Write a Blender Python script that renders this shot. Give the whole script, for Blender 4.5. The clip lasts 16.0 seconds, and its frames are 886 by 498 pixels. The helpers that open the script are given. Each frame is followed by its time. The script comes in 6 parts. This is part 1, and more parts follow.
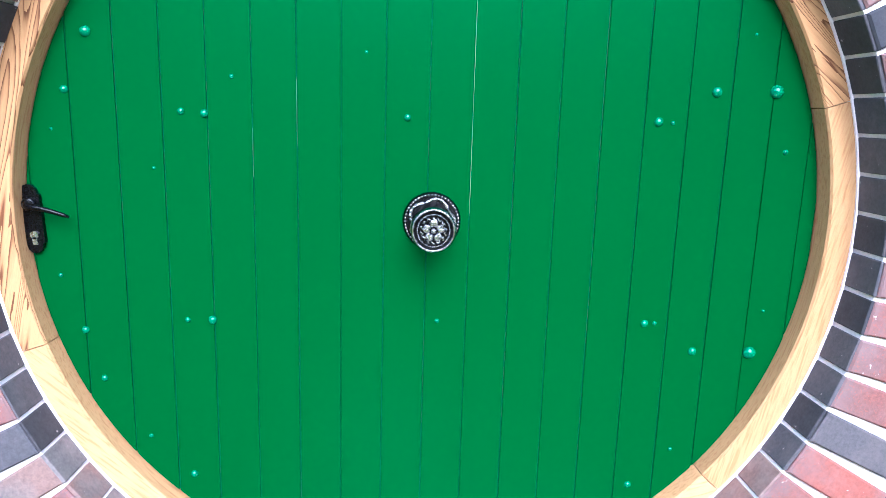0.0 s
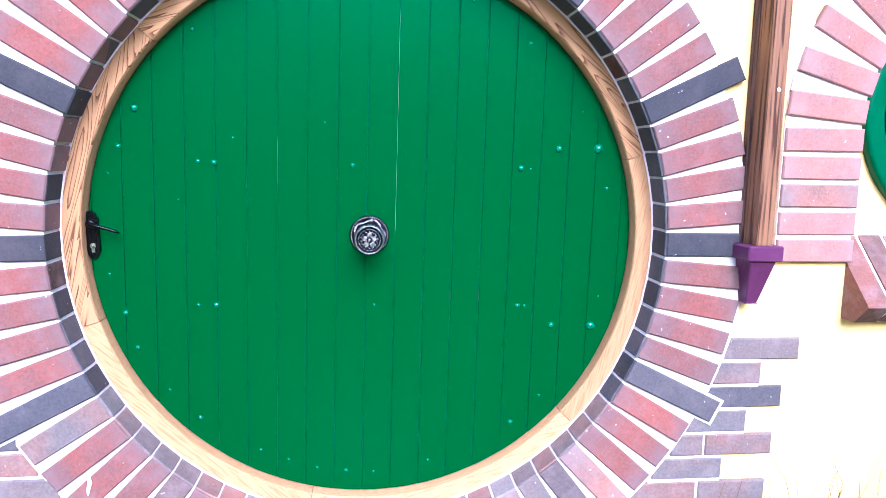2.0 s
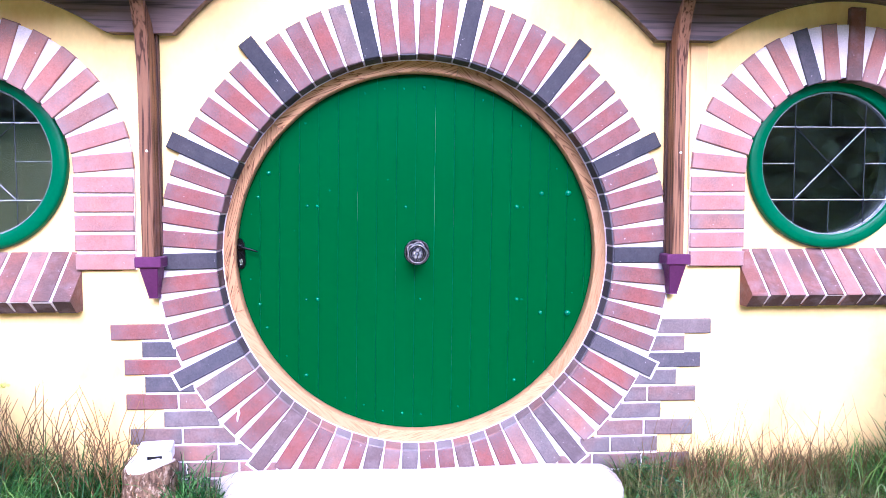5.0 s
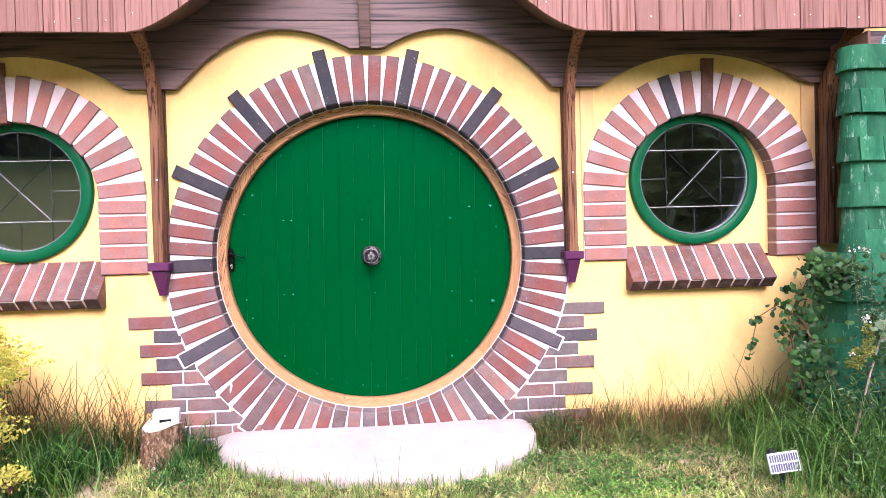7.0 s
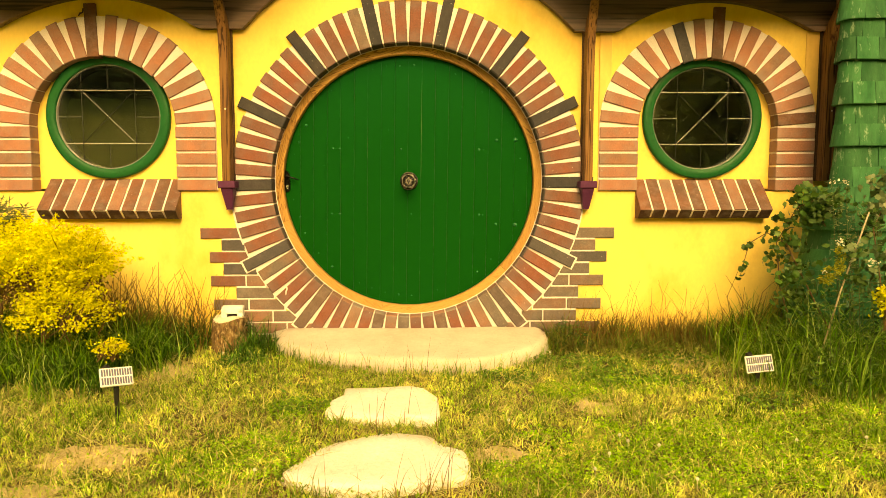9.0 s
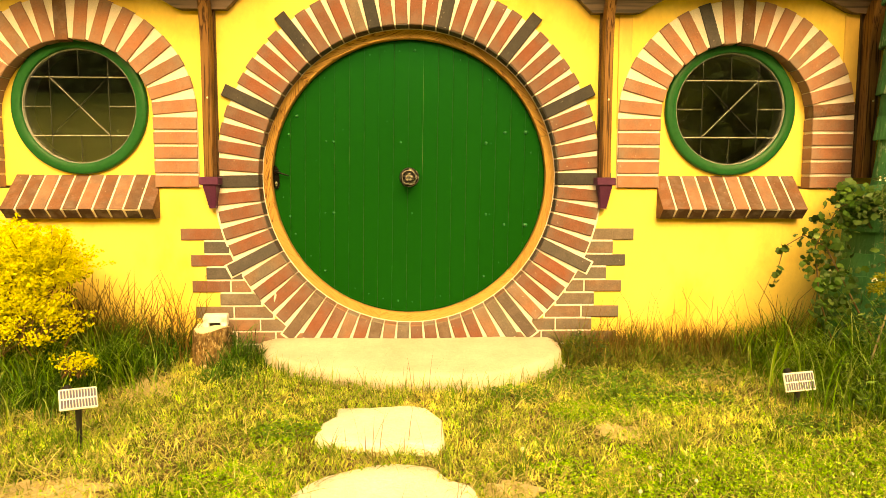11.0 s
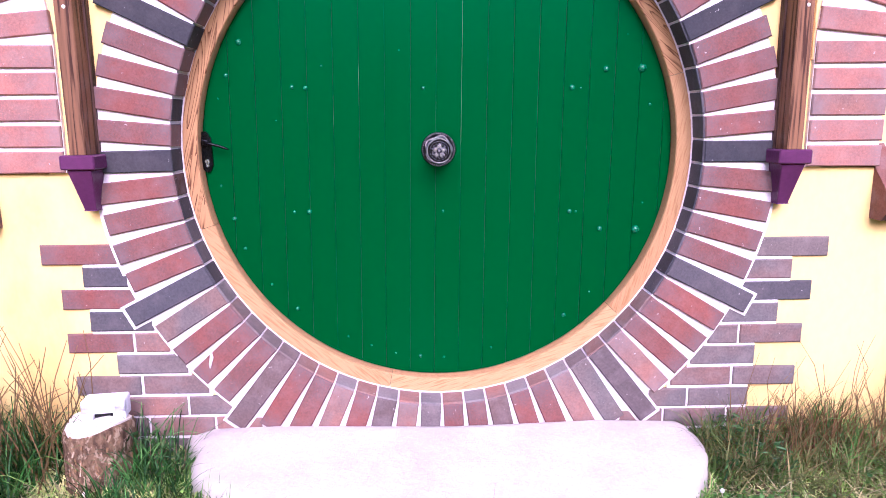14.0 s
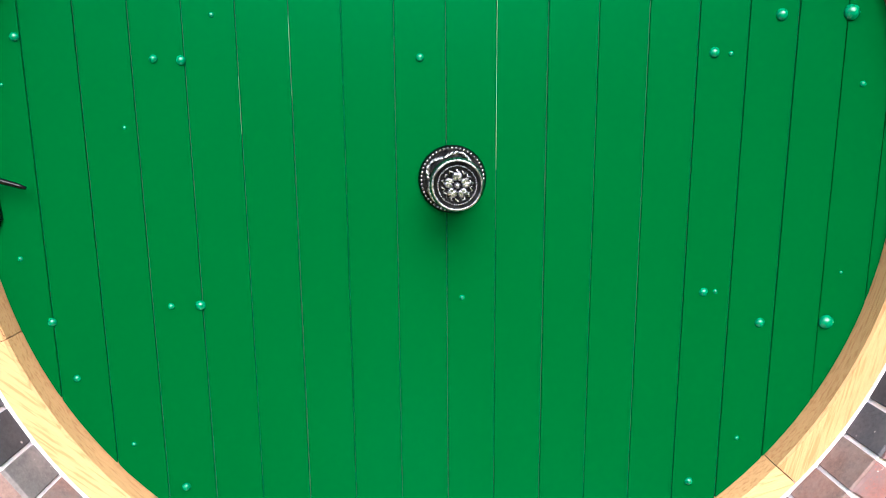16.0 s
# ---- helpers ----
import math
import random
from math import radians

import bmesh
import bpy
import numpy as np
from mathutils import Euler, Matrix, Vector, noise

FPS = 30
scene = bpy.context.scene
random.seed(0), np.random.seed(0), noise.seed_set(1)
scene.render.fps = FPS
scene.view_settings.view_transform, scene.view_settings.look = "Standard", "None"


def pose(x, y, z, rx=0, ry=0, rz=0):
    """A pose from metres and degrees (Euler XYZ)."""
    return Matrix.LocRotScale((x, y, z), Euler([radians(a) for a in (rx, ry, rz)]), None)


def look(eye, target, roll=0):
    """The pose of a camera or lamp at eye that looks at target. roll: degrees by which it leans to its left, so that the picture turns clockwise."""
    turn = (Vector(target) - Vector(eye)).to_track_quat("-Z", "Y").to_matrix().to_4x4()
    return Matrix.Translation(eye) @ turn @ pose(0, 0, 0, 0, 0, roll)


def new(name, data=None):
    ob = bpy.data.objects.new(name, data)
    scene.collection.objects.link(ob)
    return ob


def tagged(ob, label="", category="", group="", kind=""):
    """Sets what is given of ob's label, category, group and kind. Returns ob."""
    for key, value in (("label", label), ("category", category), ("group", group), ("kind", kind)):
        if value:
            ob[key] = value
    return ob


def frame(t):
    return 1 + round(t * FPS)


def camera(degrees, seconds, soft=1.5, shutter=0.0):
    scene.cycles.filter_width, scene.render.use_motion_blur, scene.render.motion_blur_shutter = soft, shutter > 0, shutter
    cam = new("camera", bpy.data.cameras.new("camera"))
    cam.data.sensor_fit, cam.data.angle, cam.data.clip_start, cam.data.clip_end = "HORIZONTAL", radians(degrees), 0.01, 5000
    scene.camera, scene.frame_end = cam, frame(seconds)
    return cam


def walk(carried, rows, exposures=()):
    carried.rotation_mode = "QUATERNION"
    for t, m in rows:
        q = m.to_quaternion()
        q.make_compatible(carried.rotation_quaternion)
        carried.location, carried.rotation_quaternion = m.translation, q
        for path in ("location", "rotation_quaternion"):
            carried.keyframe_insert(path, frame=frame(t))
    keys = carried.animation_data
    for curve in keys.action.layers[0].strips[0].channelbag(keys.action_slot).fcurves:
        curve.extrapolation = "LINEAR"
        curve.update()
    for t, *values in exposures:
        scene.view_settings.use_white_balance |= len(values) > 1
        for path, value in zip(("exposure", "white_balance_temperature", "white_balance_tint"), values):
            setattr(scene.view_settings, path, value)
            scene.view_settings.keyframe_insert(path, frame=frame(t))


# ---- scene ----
# ---------------------------------------------------------------- camera
cam = camera(66.4, 16.0, soft=0.62)
PATH = [
    (0, (-0.044, -1.149, 1.337), (0.055, 0.81, 0.945), 0.9),
    (0.5, (-0.041, -1.285, 1.355), (0.059, 0.685, 1.025), 1.1),
    (1, (-0.015, -1.493, 1.372), (0.125, 0.483, 1.1), -0.2),
    (1.5, (-0.037, -1.629, 1.381), (0.087, 0.35, 1.123), -0.1),
    (2, (-0.001, -1.768, 1.36), (0.214, 0.202, 1.087), 1.0),
    (2.5, (0.054, -1.927, 1.368), (0.275, 0.045, 1.121), 0.0),
    (3, (-0.031, -2.087, 1.341), (0.05, -0.107, 1.064), 0.8),
    (5.3, (-0.057, -2.884, 1.308), (0.056, -0.89, 1.204), -0.2),
    (5.5, (-0.062, -2.972, 1.294), (0.046, -0.978, 1.191), -0.4),
    (6, (-0.052, -3.111, 1.218), (0.06, -1.119, 1.082), 0.2),
    (6.5, (0.047, -3.306, 1.222), (0.193, -1.314, 1.117), -1.3),
    (7, (0.096, -3.531, 1.232), (0.253, -1.537, 1.193), -1.5),
    (7.5, (0.012, -3.712, 1.193), (0.174, -1.718, 1.182), -1.2),
    (8, (-0.021, -3.872, 1.153), (0.105, -1.877, 1.077), -1.4),
    (8.5, (0.047, -3.967, 1.112), (0.134, -1.974, 0.967), -0.1),
    (9, (0.095, -4.029, 1.095), (0.148, -2.038, 0.915), 0.0),
    (11.5, (0.078, -3.488, 1.105), (0.134, -1.498, 0.906), 0.1),
    (12, (0.058, -3.248, 1.192), (0.046, -1.264, 0.94), -0.6),
    (12.5, (-0.071, -2.939, 1.169), (-0.048, -0.952, 0.938), -0.1),
    (13, (-0.059, -2.649, 1.184), (0.028, -0.668, 0.921), -0.7),
    (13.5, (-0.015, -2.353, 1.19), (0.068, -0.377, 0.897), -0.6),
    (14, (-0.048, -2.071, 1.225), (0.004, -0.107, 0.854), -0.4),
    (14.5, (-0.091, -1.77, 1.222), (-0.008, 0.2, 0.884), -0.6),
    (15, (-0.055, -1.507, 1.264), (0.045, 0.453, 0.877), -0.4),
    (15.5, (-0.048, -1.243, 1.262), (0.036, 0.716, 0.868), -1.1),
    (16, (-0.072, -0.974, 1.229), (0.021, 0.989, 0.858), -1.3),
]
EXPO = [
    (0.0, 2.12, 3880, 20), (0.5, 2.11, 3900, 23), (1.0, 2.05, 3870, 25), (2.0, 1.93, 3860, 30), (3.0, 1.77, 3920, 39), (5.5, 1.74, 3980, 43),
    (6.0, 1.70, 4440, 38), (6.5, 1.70, 5950, 22), (6.9, 1.45, 4480, 42), (7.0, 1.36, 4540, 41), (7.5, 0.75, 4560, 36), (8.0, 0.66, 5750, 26),
    (8.5, 0.79, 8500, 9), (8.8, 0.93, 12000, 1), (9.0, 0.94, 12800, 1), (11.5, 1.30, 14500, 5), (12.2, 1.40, 12800, 7), (12.5, 1.47, 8200, 25),
    (12.6, 1.36, 6700, 24), (12.8, 1.41, 4800, 41), (13.0, 1.42, 4390, 52), (14.0, 1.36, 4330, 52), (15.0, 1.28, 4270, 40), (15.5, 1.70, 4300, 27),
    (16.0, 2.02, 4430, 17),
]
walk(cam, [(t, look(eye, target, roll)) for t, eye, target, roll in PATH], EXPO)

# ---------------------------------------------------------------- light
world = bpy.data.worlds.new("overcast_sky")
scene.world = world
world.use_nodes = True
wn, wl = world.node_tree.nodes, world.node_tree.links
sky = wn.new("ShaderNodeTexSky")
sky.sky_type = "NISHITA"
sky.sun_disc = False
sky.sun_elevation, sky.sun_rotation = radians(37), radians(175)
sky.air_density, sky.dust_density, sky.ozone_density = 1.0, 4.0, 1.0
warm = wn.new("ShaderNodeMix")     # a warm haze over the whole sky
warm.data_type, warm.blend_type = "RGBA", "MULTIPLY"
warm.inputs[0].default_value = 1.0
warm.inputs[7].default_value = (1.2, 1.0, 0.68, 1.0)
wl.new(sky.outputs[0], warm.inputs[6])
wl.new(warm.outputs[2], wn["Background"].inputs[0])
wn["Background"].inputs[1].default_value = 0.15
sun = new("sun", bpy.data.lights.new("sun", "SUN"))
sun.data.energy, sun.data.angle, sun.data.color = 1.55, radians(38), (1.0, 0.80, 0.51)
sun.matrix_world = look((0.7, -8.2, 6.2), (0, 0, 0))

# ---------------------------------------------------------------- tools
def mesh_of(bm, name, material, smooth=False):
    me = bpy.data.meshes.new(name)
    bmesh.ops.recalc_face_normals(bm, faces=bm.faces[:])
    bm.to_mesh(me)
    bm.free()
    if material:
        me.materials.append(material)
    if smooth:
        me.polygons.foreach_set("use_smooth", [True] * len(me.polygons))
    return me


def thing(name, bm, material, label, category, group="", kind="", smooth=False, at=None):
    ob = new(name, mesh_of(bm, name, material, smooth) if bm else None)
    if at is not None:
        ob.matrix_world = at
    return tagged(ob, label, category, group, kind)


def part(name, bm, material, parent, label="", smooth=False, at=None):
    ob = new(name, mesh_of(bm, name, material, smooth))
    ob.parent = parent
    if at is not None:
        ob.matrix_basis = at
    return tagged(ob, label)


def piece(name, me, parent, at):
    ob = new(name, me)
    ob.parent = parent
    ob.matrix_basis = at
    return ob


def box(x0, x1, y0, y1, z0, z1, bevel=0.0, segments=1, bm=None):
    own = bmesh.new()
    r = bmesh.ops.create_cube(own, size=1)
    for v in r["verts"]:
        v.co = Vector(((x0 + x1) / 2 + v.co.x * (x1 - x0), (y0 + y1) / 2 + v.co.y * (y1 - y0), (z0 + z1) / 2 + v.co.z * (z1 - z0)))
    if bevel:
        bmesh.ops.bevel(own, geom=own.edges[:], offset=bevel, segments=segments, affect="EDGES", profile=0.5)
    if bm is None:
        return own
    return join(bm, own)


def join(bm, other):
    me = bpy.data.meshes.new("tmp")
    other.to_mesh(me)
    other.free()
    bm.from_mesh(me)
    bpy.data.meshes.remove(me)
    return bm


def lathe(profile, steps=32, axis="Y", bm=None):
    """A turned body: profile rows of (along the axis, radius)."""
    bm = bm or bmesh.new()
    rings = []
    for d, r in profile:
        ring = []
        for k in range(steps):
            a = 2 * math.pi * k / steps
            c, s = r * math.cos(a), r * math.sin(a)
            ring.append(bm.verts.new((c, d, s) if axis == "Y" else (c, s, d)))
        rings.append(ring)
    for a, b in zip(rings, rings[1:]):
        for k in range(steps):
            bm.faces.new((a[k], a[(k + 1) % steps], b[(k + 1) % steps], b[k]))
    for ring in (rings[0], rings[-1]):
        if len(ring) > 2:
            bm.faces.new(ring)
    return bm


def annulus(r0, r1, y0, y1, a0=0.0, a1=360.0, steps=96, outer=None):
    """A flat ring or arc of it round the y axis, angles from straight up, clockwise."""
    bm = bmesh.new()
    full = abs(a1 - a0) >= 359.9
    rows = []
    for k in range(steps if full else steps + 1):
        a = radians(a0 + (a1 - a0) * k / steps)
        ro = outer(math.degrees(a)) if outer else r1
        s, c = math.sin(a), math.cos(a)
        rows.append([bm.verts.new((r * s, y, r * c)) for r, y in ((r0, y0), (ro, y0), (ro, y1), (r0, y1))])
    n = len(rows)
    for k in range(n if full else n - 1):
        a, b = rows[k], rows[(k + 1) % n]
        for j in range(4):
            bm.faces.new((a[j], a[(j + 1) % 4], b[(j + 1) % 4], b[j]))
    if not full:
        bm.faces.new(rows[0])
        bm.faces.new(rows[-1])
    return bm


def slab(loops, y0, y1):
    """A plate between y0 and y1, of an outline and holes given as loops of (x, z)."""
    bm = bmesh.new()
    edges = []
    for loop in loops:
        vs = [bm.verts.new((x, y0, z)) for x, z in loop]
        edges += [bm.edges.new((vs[k], vs[(k + 1) % len(vs)])) for k in range(len(vs))]
    bmesh.ops.triangle_fill(bm, use_beauty=True, use_dissolve=False, edges=edges)
    faces = bm.faces[:]
    r = bmesh.ops.extrude_face_region(bm, geom=faces)
    bmesh.ops.translate(bm, verts=[g for g in r["geom"] if isinstance(g, bmesh.types.BMVert)], vec=(0, y1 - y0, 0))
    return bm


def tube(points, radius, sides=6, bm=None):
    """A round rod along points; radius a number or one for each point."""
    bm = bm or bmesh.new()
    pts = [Vector(p) for p in points]
    rings = []
    for k, p in enumerate(pts):
        d = (pts[min(k + 1, len(pts) - 1)] - pts[max(k - 1, 0)]).normalized()
        u = d.cross(Vector((0, 1, 0.13)) if abs(d.y) < 0.9 else Vector((1, 0, 0))).normalized()
        v = d.cross(u)
        r = radius if isinstance(radius, (int, float)) else radius[k]
        rings.append([bm.verts.new(p + r * (math.cos(2 * math.pi * j / sides) * u + math.sin(2 * math.pi * j / sides) * v)) for j in range(sides)])
    for a, b in zip(rings, rings[1:]):
        for j in range(sides):
            bm.faces.new((a[j], a[(j + 1) % sides], b[(j + 1) % sides], b[j]))
    bm.faces.new(rings[0])
    bm.faces.new(rings[-1])
    return bm


def circle(cx, cz, r, n=64):
    return [(cx + r * math.sin(2 * math.pi * k / n), cz + r * math.cos(2 * math.pi * k / n)) for k in range(n)]


def tombstone(cx, cz, r, bottom, n=32):
    """An upright with a half-round head."""
    return [(cx - r, bottom)] + [(cx - r * math.cos(math.pi * k / n), cz + r * math.sin(math.pi * k / n)) for k in range(n + 1)] + [(cx + r, bottom)]


# ---------------------------------------------------------------- materials
def base_material(name, rough=0.7, metal=0.0):
    m = bpy.data.materials.new(name)
    m.use_nodes = True
    n = m.node_tree.nodes
    b = n["Principled BSDF"]
    b.inputs["Roughness"].default_value = rough
    b.inputs["Metallic"].default_value = metal
    b.inputs["Specular IOR Level"].default_value = 0.5 if metal else 0.16
    return m, n, m.node_tree.links, b


def noise_node(n, l, vec, scale, detail=4.0, rough=0.6, distort=0.0):
    t = n.new("ShaderNodeTexNoise")
    t.inputs["Scale"].default_value = scale
    t.inputs["Detail"].default_value = detail
    t.inputs["Roughness"].default_value = rough
    t.inputs["Distortion"].default_value = distort
    l.new(vec, t.inputs["Vector"])
    return t


def ramp_node(n, l, fac, stops):
    r = n.new("ShaderNodeValToRGB")
    e = r.color_ramp.elements
    e[0].position, e[0].color = stops[0][0], (*stops[0][1], 1)
    e[1].position, e[1].color = stops[-1][0], (*stops[-1][1], 1)
    for pos, col in stops[1:-1]:
        x = e.new(pos)
        x.color = (*col, 1)
    l.new(fac, r.inputs[0])
    return r


def mix_node(n, l, fac, a, b, mode="MIX"):
    m = n.new("ShaderNodeMix")
    m.data_type, m.blend_type = "RGBA", mode
    for value, socket in ((fac, m.inputs[0]), (a, m.inputs[6]), (b, m.inputs[7])):
        if isinstance(value, bpy.types.NodeSocket):
            l.new(value, socket)
        elif isinstance(value, (int, float)):
            socket.default_value = value
        else:
            socket.default_value = (*value, 1)
    return m.outputs[2]


def bump_node(n, l, height, strength, distance=0.01, under=None):
    b = n.new("ShaderNodeBump")
    b.inputs["Strength"].default_value = strength
    b.inputs["Distance"].default_value = distance
    l.new(height, b.inputs["Height"])
    if under:
        l.new(under, b.inputs["Normal"])
    return b.outputs[0]


def surface(name, c1, c2, scale=4.0, fine=60.0, rough=0.75, bump=0.3, spots=None, stretch=(1, 1, 1), metal=0.0, random_tone=0.0, distance=0.004, spot_scale=9.0, spot_at=(0.6, 0.72), gloss=0.2, grainy=0.7):
    """Two tones at a large scale, grain and relief at a fine one, and optional spots of a third tone."""
    m, n, l, b = base_material(name, rough, metal)
    b.inputs["Specular IOR Level"].default_value = gloss
    geo = n.new("ShaderNodeTexCoord") if random_tone else n.new("ShaderNodeNewGeometry")
    src = geo.outputs["Object"] if random_tone else geo.outputs["Position"]
    mp = n.new("ShaderNodeMapping")
    mp.inputs["Scale"].default_value = stretch
    l.new(src, mp.inputs[0])
    vec = mp.outputs[0]
    info = None
    if random_tone:
        info = n.new("ShaderNodeObjectInfo")
        add = n.new("ShaderNodeVectorMath")
        add.operation = "MULTIPLY_ADD"
        comb = n.new("ShaderNodeCombineXYZ")
        for k in range(3):
            l.new(info.outputs["Random"], comb.inputs[k])
        l.new(comb.outputs[0], add.inputs[0])
        add.inputs[1].default_value = (37.0, 19.0, 53.0)
        l.new(mp.outputs[0], add.inputs[2])
        vec = add.outputs[0]
    big = noise_node(n, l, vec, scale, 5)
    r = ramp_node(n, l, big.outputs[0], [(0.32, c1), (0.68, c2)])
    grain = noise_node(n, l, vec, fine, 6, 0.7)
    g = ramp_node(n, l, grain.outputs[0], [(0.25, (0.72, 0.72, 0.72)), (0.75, (1.18, 1.18, 1.18))])
    col = mix_node(n, l, grainy, r.outputs[0], g.outputs[0], "MULTIPLY")
    if spots:
        sp = noise_node(n, l, vec, spot_scale, 6, 0.65)
        f = ramp_node(n, l, sp.outputs[0], [(spot_at[0], (0, 0, 0)), (spot_at[1], (1, 1, 1))])
        col = mix_node(n, l, f.outputs[0], col, spots)
    if random_tone:
        t = ramp_node(n, l, info.outputs["Random"], [(0.0, (1 - random_tone,) * 3), (1.0, (1 + random_tone * 0.6,) * 3)])
        col = mix_node(n, l, 1.0, col, t.outputs[0], "MULTIPLY")
    l.new(col, b.inputs["Base Color"])
    rr = ramp_node(n, l, grain.outputs[0], [(0.3, (max(rough - 0.1, 0.05),) * 3), (0.7, (min(rough + 0.1, 1),) * 3)])
    l.new(rr.outputs[0], b.inputs["Roughness"])
    l.new(bump_node(n, l, grain.outputs[0], bump, distance, bump_node(n, l, big.outputs[0], bump * 0.6, distance * 4)), b.inputs["Normal"])
    return m


def brick_material(name, tones, blotch, amount, bloom_amount=0.34, flashed=None):
    """Fired clay: a tone for each brick, cloudy burnt patches, pores and pale lime flecks."""
    m, n, l, b = base_material(name, 0.72)
    tc, info = n.new("ShaderNodeTexCoord"), n.new("ShaderNodeObjectInfo")
    add, comb = n.new("ShaderNodeVectorMath"), n.new("ShaderNodeCombineXYZ")
    add.operation = "MULTIPLY_ADD"
    for k in range(3):
        l.new(info.outputs["Random"], comb.inputs[k])
    l.new(comb.outputs[0], add.inputs[0])
    add.inputs[1].default_value = (31.0, 57.0, 23.0)
    l.new(tc.outputs["Object"], add.inputs[2])
    vec = add.outputs[0]
    tone = ramp_node(n, l, info.outputs["Random"], [(k / (len(tones) - 1), c) for k, c in enumerate(tones)])
    cloud = noise_node(n, l, vec, 8.0, 4, 0.5)
    cf = ramp_node(n, l, cloud.outputs[0], [(0.42, (0, 0, 0)), (0.64, (amount,) * 3)])
    col = mix_node(n, l, cf.outputs[0], tone.outputs[0], blotch)
    grain = noise_node(n, l, vec, 140.0, 5, 0.7)
    g = ramp_node(n, l, grain.outputs[0], [(0.3, (0.7, 0.7, 0.7)), (0.7, (1.2, 1.2, 1.2))])
    col = mix_node(n, l, 0.8, col, g.outputs[0], "MULTIPLY")
    if flashed:      # kiln-flashed grey towards both ends, with a ragged border, and red grit showing through
        sep, mid, wob = n.new("ShaderNodeSeparateXYZ"), n.new("ShaderNodeMath"), n.new("ShaderNodeMath")
        l.new(tc.outputs["Object"], sep.inputs[0])
        mid.operation, wob.operation = "ABSOLUTE", "MULTIPLY_ADD"
        l.new(sep.outputs["X"], mid.inputs[0])
        border = noise_node(n, l, vec, 26.0, 5, 0.65)
        l.new(border.outputs[0], wob.inputs[0])
        wob.inputs[1].default_value = 0.16
        l.new(mid.outputs[0], wob.inputs[2])
        ef = ramp_node(n, l, wob.outputs[0], [(0.12, (0.05,) * 3), (0.20, (0.75,) * 3)])
        col = mix_node(n, l, ef.outputs[0], col, flashed)
        grit = noise_node(n, l, vec, 210.0, 2, 0.5)
        gf = ramp_node(n, l, grit.outputs[0], [(0.58, (0, 0, 0)), (0.66, (0.55,) * 3)])
        col = mix_node(n, l, gf.outputs[0], col, tones[1])
    bloom = noise_node(n, l, vec, 17.0, 5, 0.6)      # a thin lime bloom wiped over the faces
    bf = ramp_node(n, l, bloom.outputs[0], [(0.46, (0, 0, 0)), (0.74, (bloom_amount,) * 3)])
    col = mix_node(n, l, bf.outputs[0], col, (0.30, 0.24, 0.225))
    fleck = noise_node(n, l, vec, 75.0, 3, 0.5)
    ff = ramp_node(n, l, fleck.outputs[0], [(0.71, (0, 0, 0)), (0.76, (0.6, 0.6, 0.6))])
    col = mix_node(n, l, ff.outputs[0], col, (0.55, 0.5, 0.46))
    l.new(col, b.inputs["Base Color"])
    l.new(bump_node(n, l, grain.outputs[0], 0.35, 0.002, bump_node(n, l, cloud.outputs[0], 0.25, 0.008)), b.inputs["Normal"])
    return m


